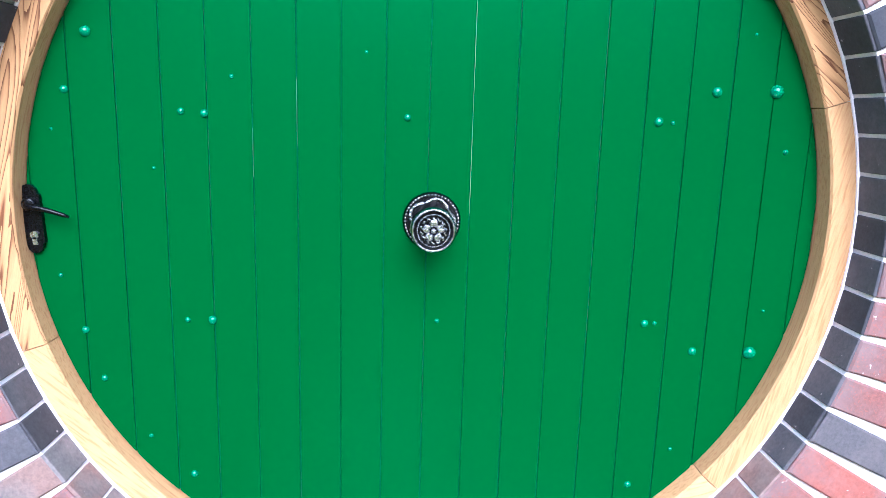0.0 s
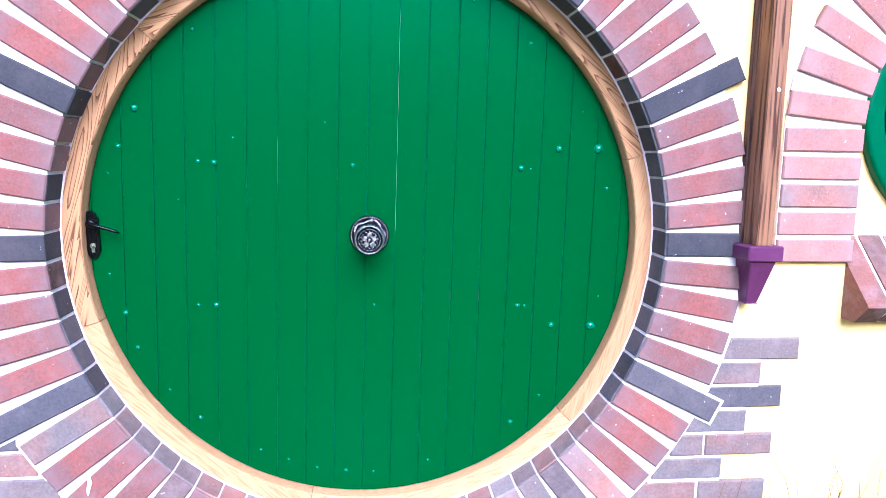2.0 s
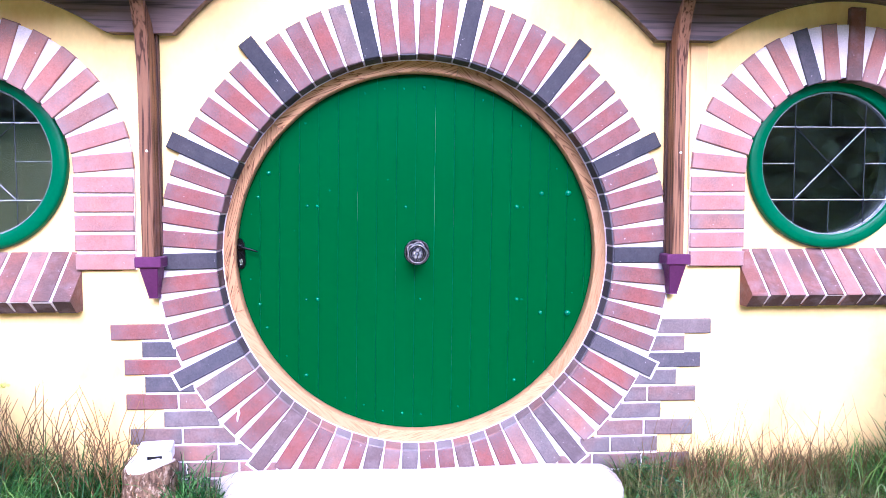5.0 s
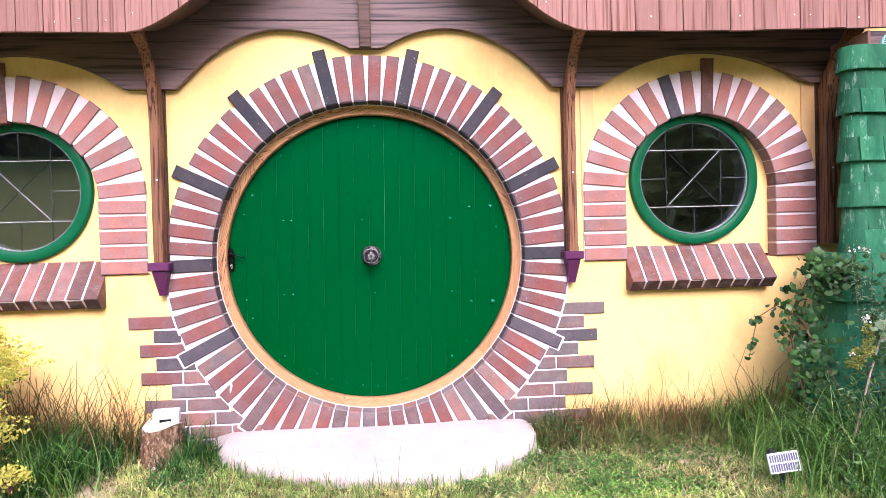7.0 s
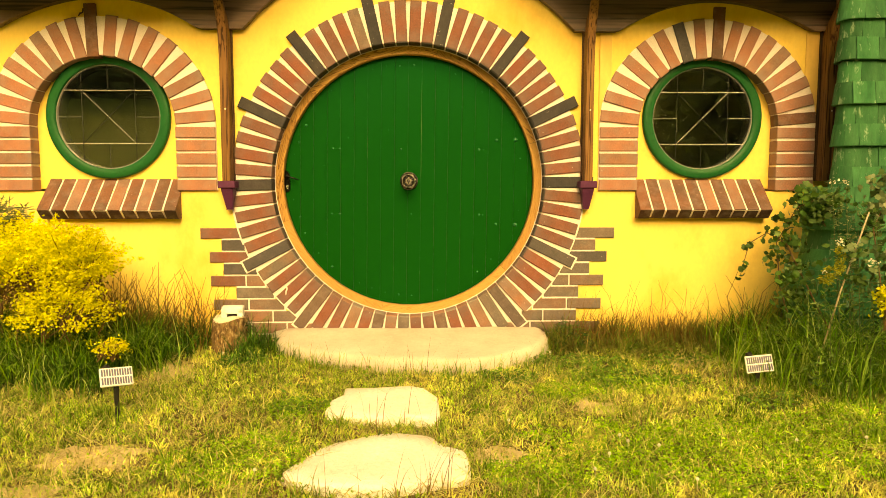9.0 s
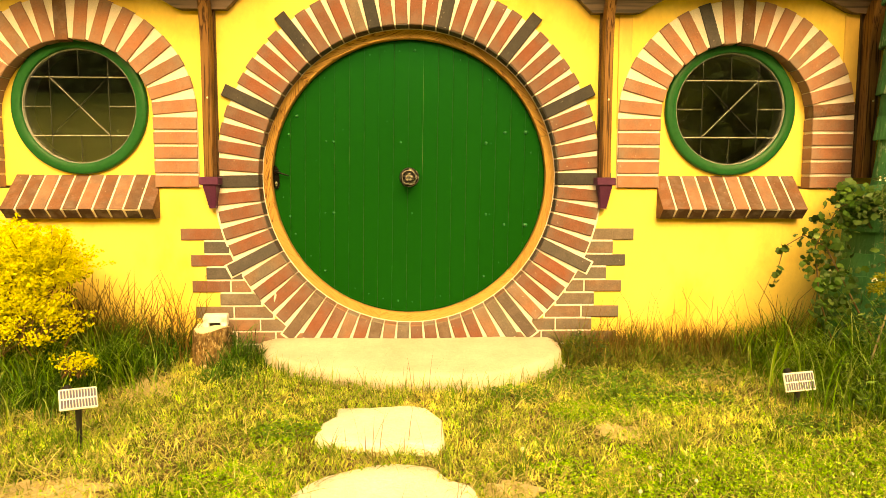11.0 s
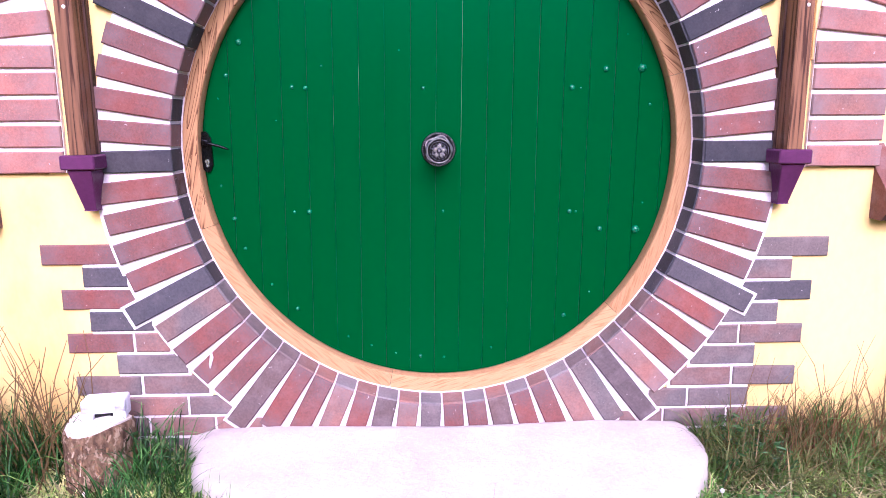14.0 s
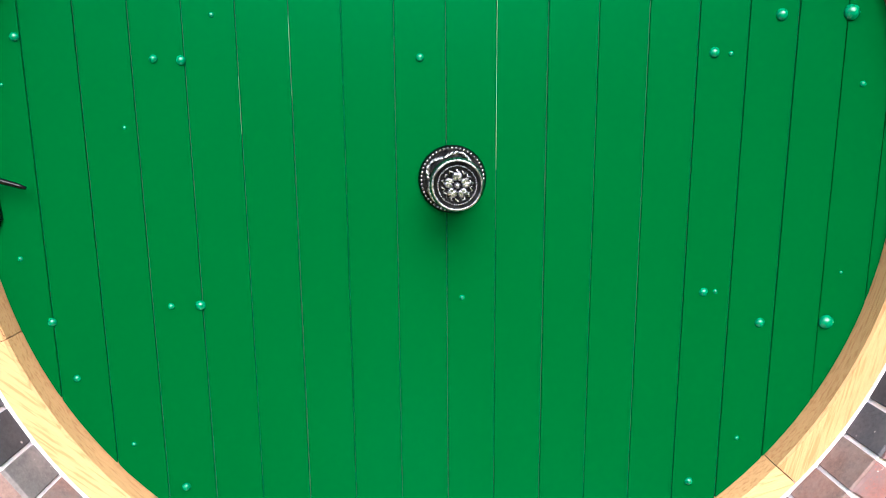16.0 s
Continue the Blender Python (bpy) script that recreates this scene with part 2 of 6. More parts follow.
def wood_material(name, c1, c2, along="X", freq=38.0, rough=0.55, distort=5.0, random_tone=True, bump=0.25, edge=(0.35, 0.5, 0.62), calm=1.0, run=0.09, figure=0.0):
    """Grain that runs along one axis of the object, with rays and knots; figure gives it cathedral lines."""
    m, n, l, b = base_material(name, rough)
    tc, info = n.new("ShaderNodeTexCoord"), n.new("ShaderNodeObjectInfo")
    mp = n.new("ShaderNodeMapping")
    st = {"X": (run, 1, 1), "Y": (1, run, 1), "Z": (1, 1, run)}[along]
    mp.inputs["Scale"].default_value = st
    l.new(tc.outputs["Object"], mp.inputs[0])
    add, comb = n.new("ShaderNodeVectorMath"), n.new("ShaderNodeCombineXYZ")
    add.operation = "MULTIPLY_ADD"
    for k in range(3):
        l.new(info.outputs["Random"], comb.inputs[k])
    l.new(comb.outputs[0], add.inputs[0])
    add.inputs[1].default_value = (5.0, 3.0, 7.0)
    l.new(mp.outputs[0], add.inputs[2])
    warp = noise_node(n, l, add.outputs[0], 9.0, 3, 0.5)
    off = n.new("ShaderNodeVectorMath")
    off.operation = "MULTIPLY_ADD"
    l.new(warp.outputs["Color"], off.inputs[0])
    off.inputs[1].default_value = (0.02 * distort,) * 3
    l.new(add.outputs[0], off.inputs[2])
    rings = noise_node(n, l, off.outputs[0], freq, 2, 0.45)
    fibre = noise_node(n, l, add.outputs[0], freq * 7, 4, 0.7)
    mid = tuple(p * 0.25 + q * 0.75 for p, q in zip(c1, c2))
    lines = rings.outputs[0]
    if figure:
        slow = noise_node(n, l, off.outputs[0], 13.0, 2, 0.4)
        grow, saw = n.new("ShaderNodeMath"), n.new("ShaderNodeMath")
        grow.operation, saw.operation = "MULTIPLY_ADD", "FRACT"
        l.new(slow.outputs[0], grow.inputs[0])
        grow.inputs[1].default_value = figure
        l.new(rings.outputs[0], grow.inputs[2])
        l.new(grow.outputs[0], saw.inputs[0])
        lines = saw.outputs[0]
    r = ramp_node(n, l, lines, [(edge[0], c1), (edge[1], mid), (edge[2], c2)])
    f = ramp_node(n, l, fibre.outputs[0], [(0.3, (0.8,) * 3), (0.7, (1.12,) * 3)])
    strong = ramp_node(n, l, info.outputs["Random"], [(0.0, (calm,) * 3), (1.0, (1.0,) * 3)])
    col = mix_node(n, l, strong.outputs[0], mid, r.outputs[0])
    col = mix_node(n, l, 0.7, col, f.outputs[0], "MULTIPLY")
    if random_tone:
        t = ramp_node(n, l, info.outputs["Random"], [(0, (0.82, 0.8, 0.78)), (1, (1.1, 1.08, 1.05))])
        col = mix_node(n, l, 1.0, col, t.outputs[0], "MULTIPLY")
    l.new(col, b.inputs["Base Color"])
    l.new(bump_node(n, l, fibre.outputs[0], bump, 0.002, bump_node(n, l, rings.outputs[0], bump, 0.003)), b.inputs["Normal"])
    return m


def leaf_material(name, tones, rough=0.55, translucent=0.25, clump=None, dry=None):
    m, n, l, b = base_material(name, rough)
    geo = n.new("ShaderNodeNewGeometry")
    r = ramp_node(n, l, geo.outputs["Random Per Island"], [(k / (len(tones) - 1), c) for k, c in enumerate(tones)])
    patch = noise_node(n, l, geo.outputs["Position"], 2.3, 4)
    p = ramp_node(n, l, patch.outputs[0], [(0.3, (0.75,) * 3), (0.7, (1.2,) * 3)])
    col = r.outputs[0]
    if dry:      # whole patches gone to straw
        d = noise_node(n, l, geo.outputs["Position"], dry[1], 5, 0.6)
        df = ramp_node(n, l, d.outputs[0], [(dry[2], (0, 0, 0)), (dry[2] + 0.1, (0.75,) * 3)])
        col = mix_node(n, l, df.outputs[0], col, dry[0])
    col = mix_node(n, l, 1.0, col, p.outputs[0], "MULTIPLY")
    if clump:    # dark and light tufts
        c = noise_node(n, l, geo.outputs["Position"], clump[0], 3, 0.55)
        cf = ramp_node(n, l, c.outputs[0], [(0.36, (clump[1],) * 3), (0.64, (clump[2],) * 3)])
        col = mix_node(n, l, 1.0, col, cf.outputs[0], "MULTIPLY")
    l.new(col, b.inputs["Base Color"])
    tr = n.new("ShaderNodeBsdfTranslucent")
    l.new(col, tr.inputs[0])
    mx = n.new("ShaderNodeMixShader")
    mx.inputs[0].default_value = translucent
    l.new(b.outputs[0], mx.inputs[1])
    l.new(tr.outputs[0], mx.inputs[2])
    l.new(mx.outputs[0], n["Material Output"].inputs[0])
    return m


def glass_material(name):
    m, n, l, b = base_material(name, 0.02)
    b.inputs["Base Color"].default_value = (0.92, 0.96, 0.95, 1)
    b.inputs["Specular IOR Level"].default_value = 0.5
    b.inputs["Transmission Weight"].default_value = 1.0
    b.inputs["IOR"].default_value = 1.75
    return m


def far_meadow(m, colour, y0, y1):
    """Past the mown lawn the ground is pale hay meadow."""
    n, l = m.node_tree.nodes, m.node_tree.links
    b = n["Principled BSDF"]
    old = b.inputs["Base Color"].links[0].from_socket
    sep, mr, geo = n.new("ShaderNodeSeparateXYZ"), n.new("ShaderNodeMapRange"), n.new("ShaderNodeNewGeometry")
    l.new(geo.outputs["Position"], sep.inputs[0])
    l.new(sep.outputs["Y"], mr.inputs["Value"])
    mr.inputs["From Min"].default_value, mr.inputs["From Max"].default_value = y0, y1
    l.new(mix_node(n, l, mr.outputs[0], old, colour), b.inputs["Base Color"])


PLASTER = surface("yellow_plaster", (0.80, 0.575, 0.18), (0.85, 0.62, 0.20), 1.6, 45, 0.85, 0.10, spots=(0.66, 0.37, 0.085), spot_scale=2.1, spot_at=(0.53, 0.80), grainy=0.3, stretch=(1, 1, 0.6))
STAINED = surface("ochre_stained_render", (0.62, 0.38, 0.13), (0.80, 0.55, 0.20), 5, 45, 0.85, 0.1, stretch=(1, 1, 0.4), grainy=0.3)
MORTAR = surface("lime_mortar", (0.68, 0.605, 0.59), (0.77, 0.70, 0.685), 9, 160, 0.9, 0.4)
BRICK_RED = brick_material("red_brick", [(0.195, 0.064, 0.046), (0.232, 0.081, 0.058), (0.168, 0.069, 0.053), (0.212, 0.078, 0.059), (0.202, 0.069, 0.049)], (0.138, 0.078, 0.070), 0.65, 0.16, (0.145, 0.103, 0.099))
BRICK_GREY = brick_material("purple_grey_brick", [(0.182, 0.118, 0.096), (0.148, 0.120, 0.108), (0.205, 0.114, 0.087), (0.132, 0.118, 0.114)], (0.130, 0.118, 0.112), 0.8)
BRICK_DARK = brick_material("blue_black_brick", [(0.037, 0.037, 0.043), (0.049, 0.046, 0.050), (0.031, 0.032, 0.038)], (0.060, 0.052, 0.054), 0.45, 0.06)
BRICK_SLATE = brick_material("slate_grey_brick", [(0.066, 0.064, 0.072), (0.084, 0.076, 0.080), (0.056, 0.057, 0.067)], (0.092, 0.080, 0.080), 0.5, 0.14)
BRICK_MURKY = brick_material("murky_brown_brick", [(0.115, 0.082, 0.074), (0.145, 0.095, 0.080), (0.100, 0.080, 0.078)], (0.13, 0.10, 0.092), 0.7)
BRICK_DUSTY = brick_material("dusty_red_brick", [(0.25, 0.117, 0.082), (0.31, 0.152, 0.105), (0.22, 0.117, 0.09), (0.28, 0.132, 0.09)], (0.17, 0.117, 0.10), 0.75, 0.3, (0.20, 0.155, 0.145))
BRICK_ROSE = brick_material("faded_rose_brick", [(0.33, 0.140, 0.095), (0.39, 0.170, 0.118), (0.29, 0.132, 0.098), (0.36, 0.152, 0.107)], (0.22, 0.13, 0.11), 0.7, 0.3, (0.27, 0.175, 0.15))
BRICK_SILL = brick_material("brown_red_brick", [(0.155, 0.070, 0.048), (0.19, 0.085, 0.058), (0.135, 0.068, 0.05)], (0.10, 0.068, 0.058), 0.8)
BRICK_DEEP = brick_material("deep_brown_brick", [(0.062, 0.034, 0.027), (0.082, 0.042, 0.032), (0.050, 0.031, 0.027)], (0.045, 0.032, 0.030), 0.7)
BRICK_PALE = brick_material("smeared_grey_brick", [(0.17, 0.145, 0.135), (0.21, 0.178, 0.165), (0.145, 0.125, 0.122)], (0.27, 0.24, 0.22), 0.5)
OAK = wood_material("oiled_oak", (0.14, 0.058, 0.020), (0.50, 0.288, 0.114), "X", 150, 0.45, 2.2, edge=(0.07, 0.28, 0.58), calm=1.0, run=0.055, figure=34.0)
OAK_PLAIN = wood_material("plain_oak", (0.37, 0.198, 0.070), (0.50, 0.300, 0.122), "X", 230, 0.5, 0.5, edge=(0.34, 0.46, 0.58), calm=0.8, run=0.07)
GREEN = surface("green_gloss_paint", (0.0004, 0.053, 0.0068), (0.0007, 0.057, 0.0078), 1.6, 22, 0.30, 0.0, stretch=(1, 1, 0.7), gloss=0.26, grainy=0.03)
GREEN.node_tree.links.remove(GREEN.node_tree.nodes["Principled BSDF"].inputs["Roughness"].links[0])
GREEN.node_tree.nodes["Principled BSDF"].inputs["Specular Tint"].default_value = (0.02, 0.8, 0.34, 1.0)
# stud paint, lightened so that some sky sheen sits in its colour
GREEN_STUD = surface("sheen_green_gloss", (0.006, 0.12, 0.042), (0.010, 0.14, 0.052), 2.5, 45, 0.25, 0.05, gloss=0.45)
GREEN_WORN = surface("chipped_paint_edge", (0.17, 0.24, 0.11), (0.04, 0.13, 0.05), 14, 120, 0.6, 0.3)
GROOVE = surface("groove_paint", (0.006, 0.045, 0.012), (0.02, 0.060, 0.018), 9, 80, 0.8, 0.2)
WIN_GREEN = surface("window_green_paint", (0.003, 0.080, 0.023), (0.005, 0.095, 0.029), 3, 60, 0.4, 0.15)
POST_WOOD = wood_material("stained_post_wood", (0.055, 0.024, 0.012), (0.215, 0.112, 0.050), "Z", 110, 0.5, 3.0, edge=(0.38, 0.47, 0.62), run=0.035)
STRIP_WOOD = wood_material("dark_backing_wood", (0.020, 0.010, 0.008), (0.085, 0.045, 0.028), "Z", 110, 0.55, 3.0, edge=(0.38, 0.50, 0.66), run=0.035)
DARK_WOOD = wood_material("dark_stained_board", (0.038, 0.025, 0.021), (0.145, 0.094, 0.076), "X", 60, 0.5, 3.0, edge=(0.36, 0.48, 0.64), run=0.04)
ROOF_WOOD = wood_material("weathered_red_planks", (0.16, 0.078, 0.054), (0.29, 0.165, 0.125), "Z", 75, 0.6, 1.6, edge=(0.34, 0.46, 0.60), run=0.03)
DARK_WOOD.node_tree.nodes["Principled BSDF"].inputs["Specular IOR Level"].default_value = 0.4
PURPLE = surface("plum_paint", (0.075, 0.018, 0.06), (0.10, 0.026, 0.08), 6, 90, 0.45, 0.2)
PEWTER = surface("antique_silver", (0.42, 0.405, 0.385), (0.10, 0.097, 0.092), 110, 300, 0.25, 0.2, metal=1.0)
PEWTER_DARK = surface("blackened_silver", (0.004, 0.004, 0.0045), (0.014, 0.0135, 0.013), 60, 300, 0.4, 0.4, metal=1.0)
BLACK_IRON = surface("black_iron", (0.0010, 0.0010, 0.0012), (0.0022, 0.0022, 0.0026), 20, 200, 0.28, 0.08, gloss=0.16)
STEEL = surface("bright_steel", (0.6, 0.6, 0.6), (0.7, 0.7, 0.7), 30, 200, 0.25, 0.1, metal=1.0)
LEAD = surface("lead_strip", (0.36, 0.37, 0.36), (0.46, 0.47, 0.46), 20, 200, 0.5, 0.2)
LEAD_SHADED = surface("shaded_lead_strip", (0.035, 0.038, 0.037), (0.06, 0.063, 0.061), 20, 200, 0.7, 0.2)
RIM = surface("bright_zinc_bead", (0.16, 0.17, 0.17), (0.26, 0.27, 0.27), 20, 200, 0.5, 0.2)
GLASS = glass_material("window_glass")
ROOM = surface("dim_room_plaster", (0.28, 0.25, 0.18), (0.34, 0.31, 0.22), 2, 40, 0.9, 0.1)
STONE = surface("pale_step_stone", (0.46, 0.410, 0.335), (0.575, 0.525, 0.450), 4.5, 60, 0.85, 0.6, spots=(0.16, 0.125, 0.095), spot_scale=21, spot_at=(0.735, 0.775), distance=0.008, grainy=0.45)
LIMESTONE = surface("cream_limestone", (0.71, 0.67, 0.61), (0.81, 0.785, 0.74), 5, 60, 0.85, 0.6, spots=(0.52, 0.46, 0.38), spot_scale=12, spot_at=(0.64, 0.78), distance=0.01)
SOIL = surface("lawn_soil", (0.085, 0.062, 0.03), (0.17, 0.125, 0.065), 3.5, 60, 0.95, 0.8, spots=(0.07, 0.09, 0.02), spot_scale=1.9, spot_at=(0.50, 0.66), distance=0.02)
BARE_SOIL = surface("dry_bare_soil", (0.46, 0.37, 0.22), (0.66, 0.55, 0.37), 11, 90, 0.95, 0.3, spots=(0.30, 0.22, 0.115), spot_scale=26, spot_at=(0.58, 0.70), distance=0.006)
far_meadow(SOIL, (0.25, 0.265, 0.06), -11.0, -14.0)
GRASS = leaf_material("lawn_grass", [(0.080, 0.19, 0.020), (0.295, 0.48, 0.055), (0.54, 0.57, 0.15), (0.125, 0.275, 0.028), (0.70, 0.67, 0.26), (0.265, 0.46, 0.050)], 0.5, 0.25, (17.0, 0.42, 1.65), ((0.68, 0.61, 0.21), 4.5, 0.515))
TUFT_GRASS = leaf_material("tuft_grass", [(0.06, 0.15, 0.018), (0.15, 0.29, 0.03), (0.08, 0.18, 0.02), (0.28, 0.40, 0.07)], 0.5, 0.25, (9.0, 0.55, 1.3))
LONG_GRASS = leaf_material("long_pale_grass", [(0.10, 0.26, 0.018), (0.28, 0.45, 0.07), (0.13, 0.32, 0.025), (0.58, 0.66, 0.28)], 0.5)
STALK = leaf_material("dry_brown_stalk", [(0.12, 0.068, 0.022), (0.22, 0.135, 0.045), (0.075, 0.046, 0.017), (0.16, 0.115, 0.03)], 0.7, 0.05)
WALL_GRASS = leaf_material("half_dead_grass", [(0.15, 0.13, 0.035), (0.075, 0.14, 0.02), (0.27, 0.21, 0.075), (0.05, 0.105, 0.015), (0.18, 0.21, 0.045)], 0.55, 0.2, (11.0, 0.5, 1.3))
LUSH_GRASS = leaf_material("lush_green_grass", [(0.034, 0.115, 0.014), (0.12, 0.28, 0.034), (0.060, 0.17, 0.020), (0.30, 0.46, 0.10)], 0.5, 0.25, (9.0, 0.6, 1.35))
WEED_LEAF = leaf_material("mid_green_weed_leaf", [(0.022, 0.065, 0.013), (0.055, 0.13, 0.022), (0.11, 0.20, 0.045), (0.032, 0.085, 0.014), (0.19, 0.27, 0.09)], 0.42, 0.15, (9.0, 0.6, 1.3))
FLOWER = leaf_material("white_flower", [(0.62, 0.60, 0.50), (0.74, 0.72, 0.62)], 0.7, 0.2)
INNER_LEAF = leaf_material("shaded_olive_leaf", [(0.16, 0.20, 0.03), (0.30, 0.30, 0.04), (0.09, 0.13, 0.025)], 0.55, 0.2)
TALL_GRASS = leaf_material("tall_meadow_grass", [(0.012, 0.048, 0.006), (0.044, 0.145, 0.015), (0.018, 0.075, 0.009), (0.15, 0.32, 0.055), (0.012, 0.044, 0.006), (0.052, 0.17, 0.020)], 0.5, 0.15, (11.0, 0.28, 1.35))
DRY_GRASS = leaf_material("dry_grass", [(0.30, 0.255, 0.10), (0.68, 0.62, 0.31), (0.24, 0.19, 0.075), (0.54, 0.49, 0.20)])
CLOVER = leaf_material("clover_leaf", [(0.07, 0.20, 0.016), (0.26, 0.48, 0.04), (0.13, 0.31, 0.022), (0.44, 0.64, 0.10)], 0.4, 0.2, (16.0, 0.6, 1.3))
CLOVER_DARK = leaf_material("dark_clover_leaf", [(0.05, 0.13, 0.02), (0.10, 0.21, 0.035), (0.16, 0.29, 0.05)], 0.5, 0.25, (16.0, 0.6, 1.3))
YELLOW_LEAF = leaf_material("golden_leaf", [(0.78, 0.73, 0.06), (0.93, 0.89, 0.16), (0.52, 0.56, 0.045), (0.88, 0.83, 0.11)], 0.5, 0.45)
DARK_LEAF = leaf_material("dark_green_leaf", [(0.018, 0.050, 0.011), (0.030, 0.085, 0.015), (0.065, 0.135, 0.028), (0.020, 0.058, 0.011), (0.11, 0.18, 0.05)], 0.42, 0.12, (9.0, 0.6, 1.3))
PALE_LEAF = leaf_material("pale_grey_green_leaf", [(0.10, 0.15, 0.06), (0.22, 0.28, 0.14), (0.05, 0.10, 0.03), (0.34, 0.38, 0.24)], 0.5, 0.15)
SAGE_LEAF = leaf_material("sage_leaf", [(0.07, 0.11, 0.045), (0.16, 0.20, 0.10), (0.05, 0.09, 0.03), (0.27, 0.29, 0.17)], 0.6, 0.15)
WOODS = leaf_material("far_tree_leaf", [(0.34, 0.38, 0.20), (0.39, 0.43, 0.23), (0.29, 0.33, 0.17)], 0.8, 0.65)
NEAR_WOODS = leaf_material("near_tree_leaf", [(0.50, 0.53, 0.22), (0.58, 0.60, 0.26), (0.42, 0.45, 0.18)], 0.8, 0.75)
BACKING_GREEN = surface("backing_green", (0.12, 0.15, 0.075), (0.16, 0.195, 0.10), 0.4, 3.0, 0.95, 0.3)
STEM_GREEN = surface("green_stem", (0.05, 0.085, 0.03), (0.10, 0.14, 0.055), 20, 90, 0.7, 0.2)
TWIG = surface("brown_twig", (0.12, 0.07, 0.04), (0.2, 0.12, 0.06), 20, 90, 0.8, 0.3)
BARK = surface("flaky_log_bark", (0.075, 0.042, 0.022), (0.38, 0.24, 0.12), 48, 150, 0.9, 1.0, spots=(0.50, 0.37, 0.22), spot_scale=60, spot_at=(0.54, 0.61), stretch=(1, 1, 0.5), distance=0.016)
BARE_STICK = surface("bare_stick", (0.34, 0.27, 0.19), (0.46, 0.38, 0.28), 14, 90, 0.8, 0.3)
FLAKE = leaf_material("bark_flake", [(0.08, 0.042, 0.02), (0.36, 0.21, 0.09), (0.18, 0.095, 0.04), (0.55, 0.41, 0.25), (0.10, 0.055, 0.025)], 0.9, 0.0)
CUT_WOOD = surface("bleached_cut_wood", (0.66, 0.58, 0.46), (0.78, 0.72, 0.62), 12, 90, 0.85, 0.4)
WHITE_PLASTIC = surface("white_plastic", (0.72, 0.72, 0.74), (0.78, 0.78, 0.80), 6, 150, 0.45, 0.1)
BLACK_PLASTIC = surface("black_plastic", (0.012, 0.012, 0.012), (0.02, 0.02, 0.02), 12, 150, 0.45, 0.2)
SOLAR = surface("solar_cell", (0.085, 0.09, 0.155), (0.12, 0.125, 0.20), 30, 150, 0.45, 0.05, gloss=0.3)
SHINGLE = surface("sea_green_shingle", (0.012, 0.100, 0.036), (0.046, 0.185, 0.080), 11, 80, 0.7, 0.8, spots=(0.24, 0.36, 0.25), spot_scale=26, spot_at=(0.58, 0.68), stretch=(1, 1, 0.35), random_tone=0.35)
MINT = surface("mint_grille_paint", (0.22, 0.42, 0.34), (0.28, 0.48, 0.4), 9, 90, 0.5, 0.1)

# ---------------------------------------------------------------- ground and walls
CZ = 1.13          # height of the round door's middle

WINDOWS = ((-1.775, 1.456), (1.78, 1.46))


def ground_z(x, y):
    """The lawn falls away from the house and flattens out."""
    h = 0.165 + 0.1 * min(y, 0.6) if y > -4.5 else -0.285 + 0.02 * (y + 4.5) * math.exp((y + 4.5) / 12)
    h += 0.24 * max(0.0, min(-y, 45.0) - 13.0)
    near = math.exp(-((x / 5) ** 2)) if y > -6 else 0
    return h + near * 0.018 * noise.noise(Vector((x * 1.3, y * 1.3, 0.7)))


def build_ground():
    bm = bmesh.new()
    xs = [-900, -200, -60, -25, -12, -8, -6] + [-5 + 0.2 * k for k in range(51)] + [6, 8, 12, 25, 60, 200, 900]
    ys = [-900, -200, -60, -45, -30, -18, -13, -9, -7.5] + [-6 + 0.2 * k for k in range(36)] + [3, 6, 12, 40, 200, 900]
    grid = [[bm.verts.new((x, y, ground_z(x, y))) for x in xs] for y in ys]
    for j in range(len(ys) - 1):
        for k in range(len(xs) - 1):
            bm.faces.new((grid[j][k], grid[j][k + 1], grid[j + 1][k + 1], grid[j + 1][k]))
    return thing("ground", bm, SOIL, "sloping lawn ground of brown soil under grass", "ground", kind="structure", smooth=True)


build_ground()

wall = thing("wall_front", slab([[(-6, -0.5), (-6, 3.0), (6, 3.0), (6, -0.5)], circle(0, CZ, 1.03, 96)]
                                + [tombstone(x, z - 0.02, 0.59, 1.0745) for x, z in WINDOWS], 0.02, 0.32),
             PLASTER, "pale yellow rendered front wall with round openings", "wall", kind="structure")
for (wx, wz), number in zip(WINDOWS, "12"):
    thing("wall_infill_" + number, slab([tombstone(wx, wz - 0.02, 0.58, 1.09), circle(1.771 if wx > 0 else -1.771, 1.512, 0.345, 64)], 0.088, 0.2),
          PLASTER, "recessed yellow render round the round window", "wall", kind="structure")
back = thing("wall_back", box(-6, 6, 3.4, 3.6, -0.5, 3.0), ROOM, "plain dim inner back wall", "wall", kind="structure")
for x0, number in ((-6.2, "west"), (6.0, "east")):
    thing("wall_" + number, box(x0, x0 + 0.2, 0.02, 3.6, -0.5, 3.0), PLASTER, "plain yellow rendered end wall", "wall", kind="structure")
thing("floor", box(-6, 6, 0.33, 3.39, 0.2, 0.26), ROOM, "dim inner floor", "floor", kind="structure")
thing("ceiling", box(-6.2, 6.2, 0.0, 3.6, 3.0, 3.12), ROOM, "plain dim ceiling under the roof", "ceiling", kind="structure")
thing("wall_inner", box(-1.1, 1.1, 0.6, 0.7, 0.26, 3.0), ROOM, "plain dim wall behind the round door", "wall", kind="structure")


for x0, x1 in ((1.125, 1.198), (2.356, 2.436)):
    part("render_strip", box(x0, x1, 0.012, 0.024, 1.4, 2.05, 0.002), STAINED, wall, "ochre-stained strip of render")

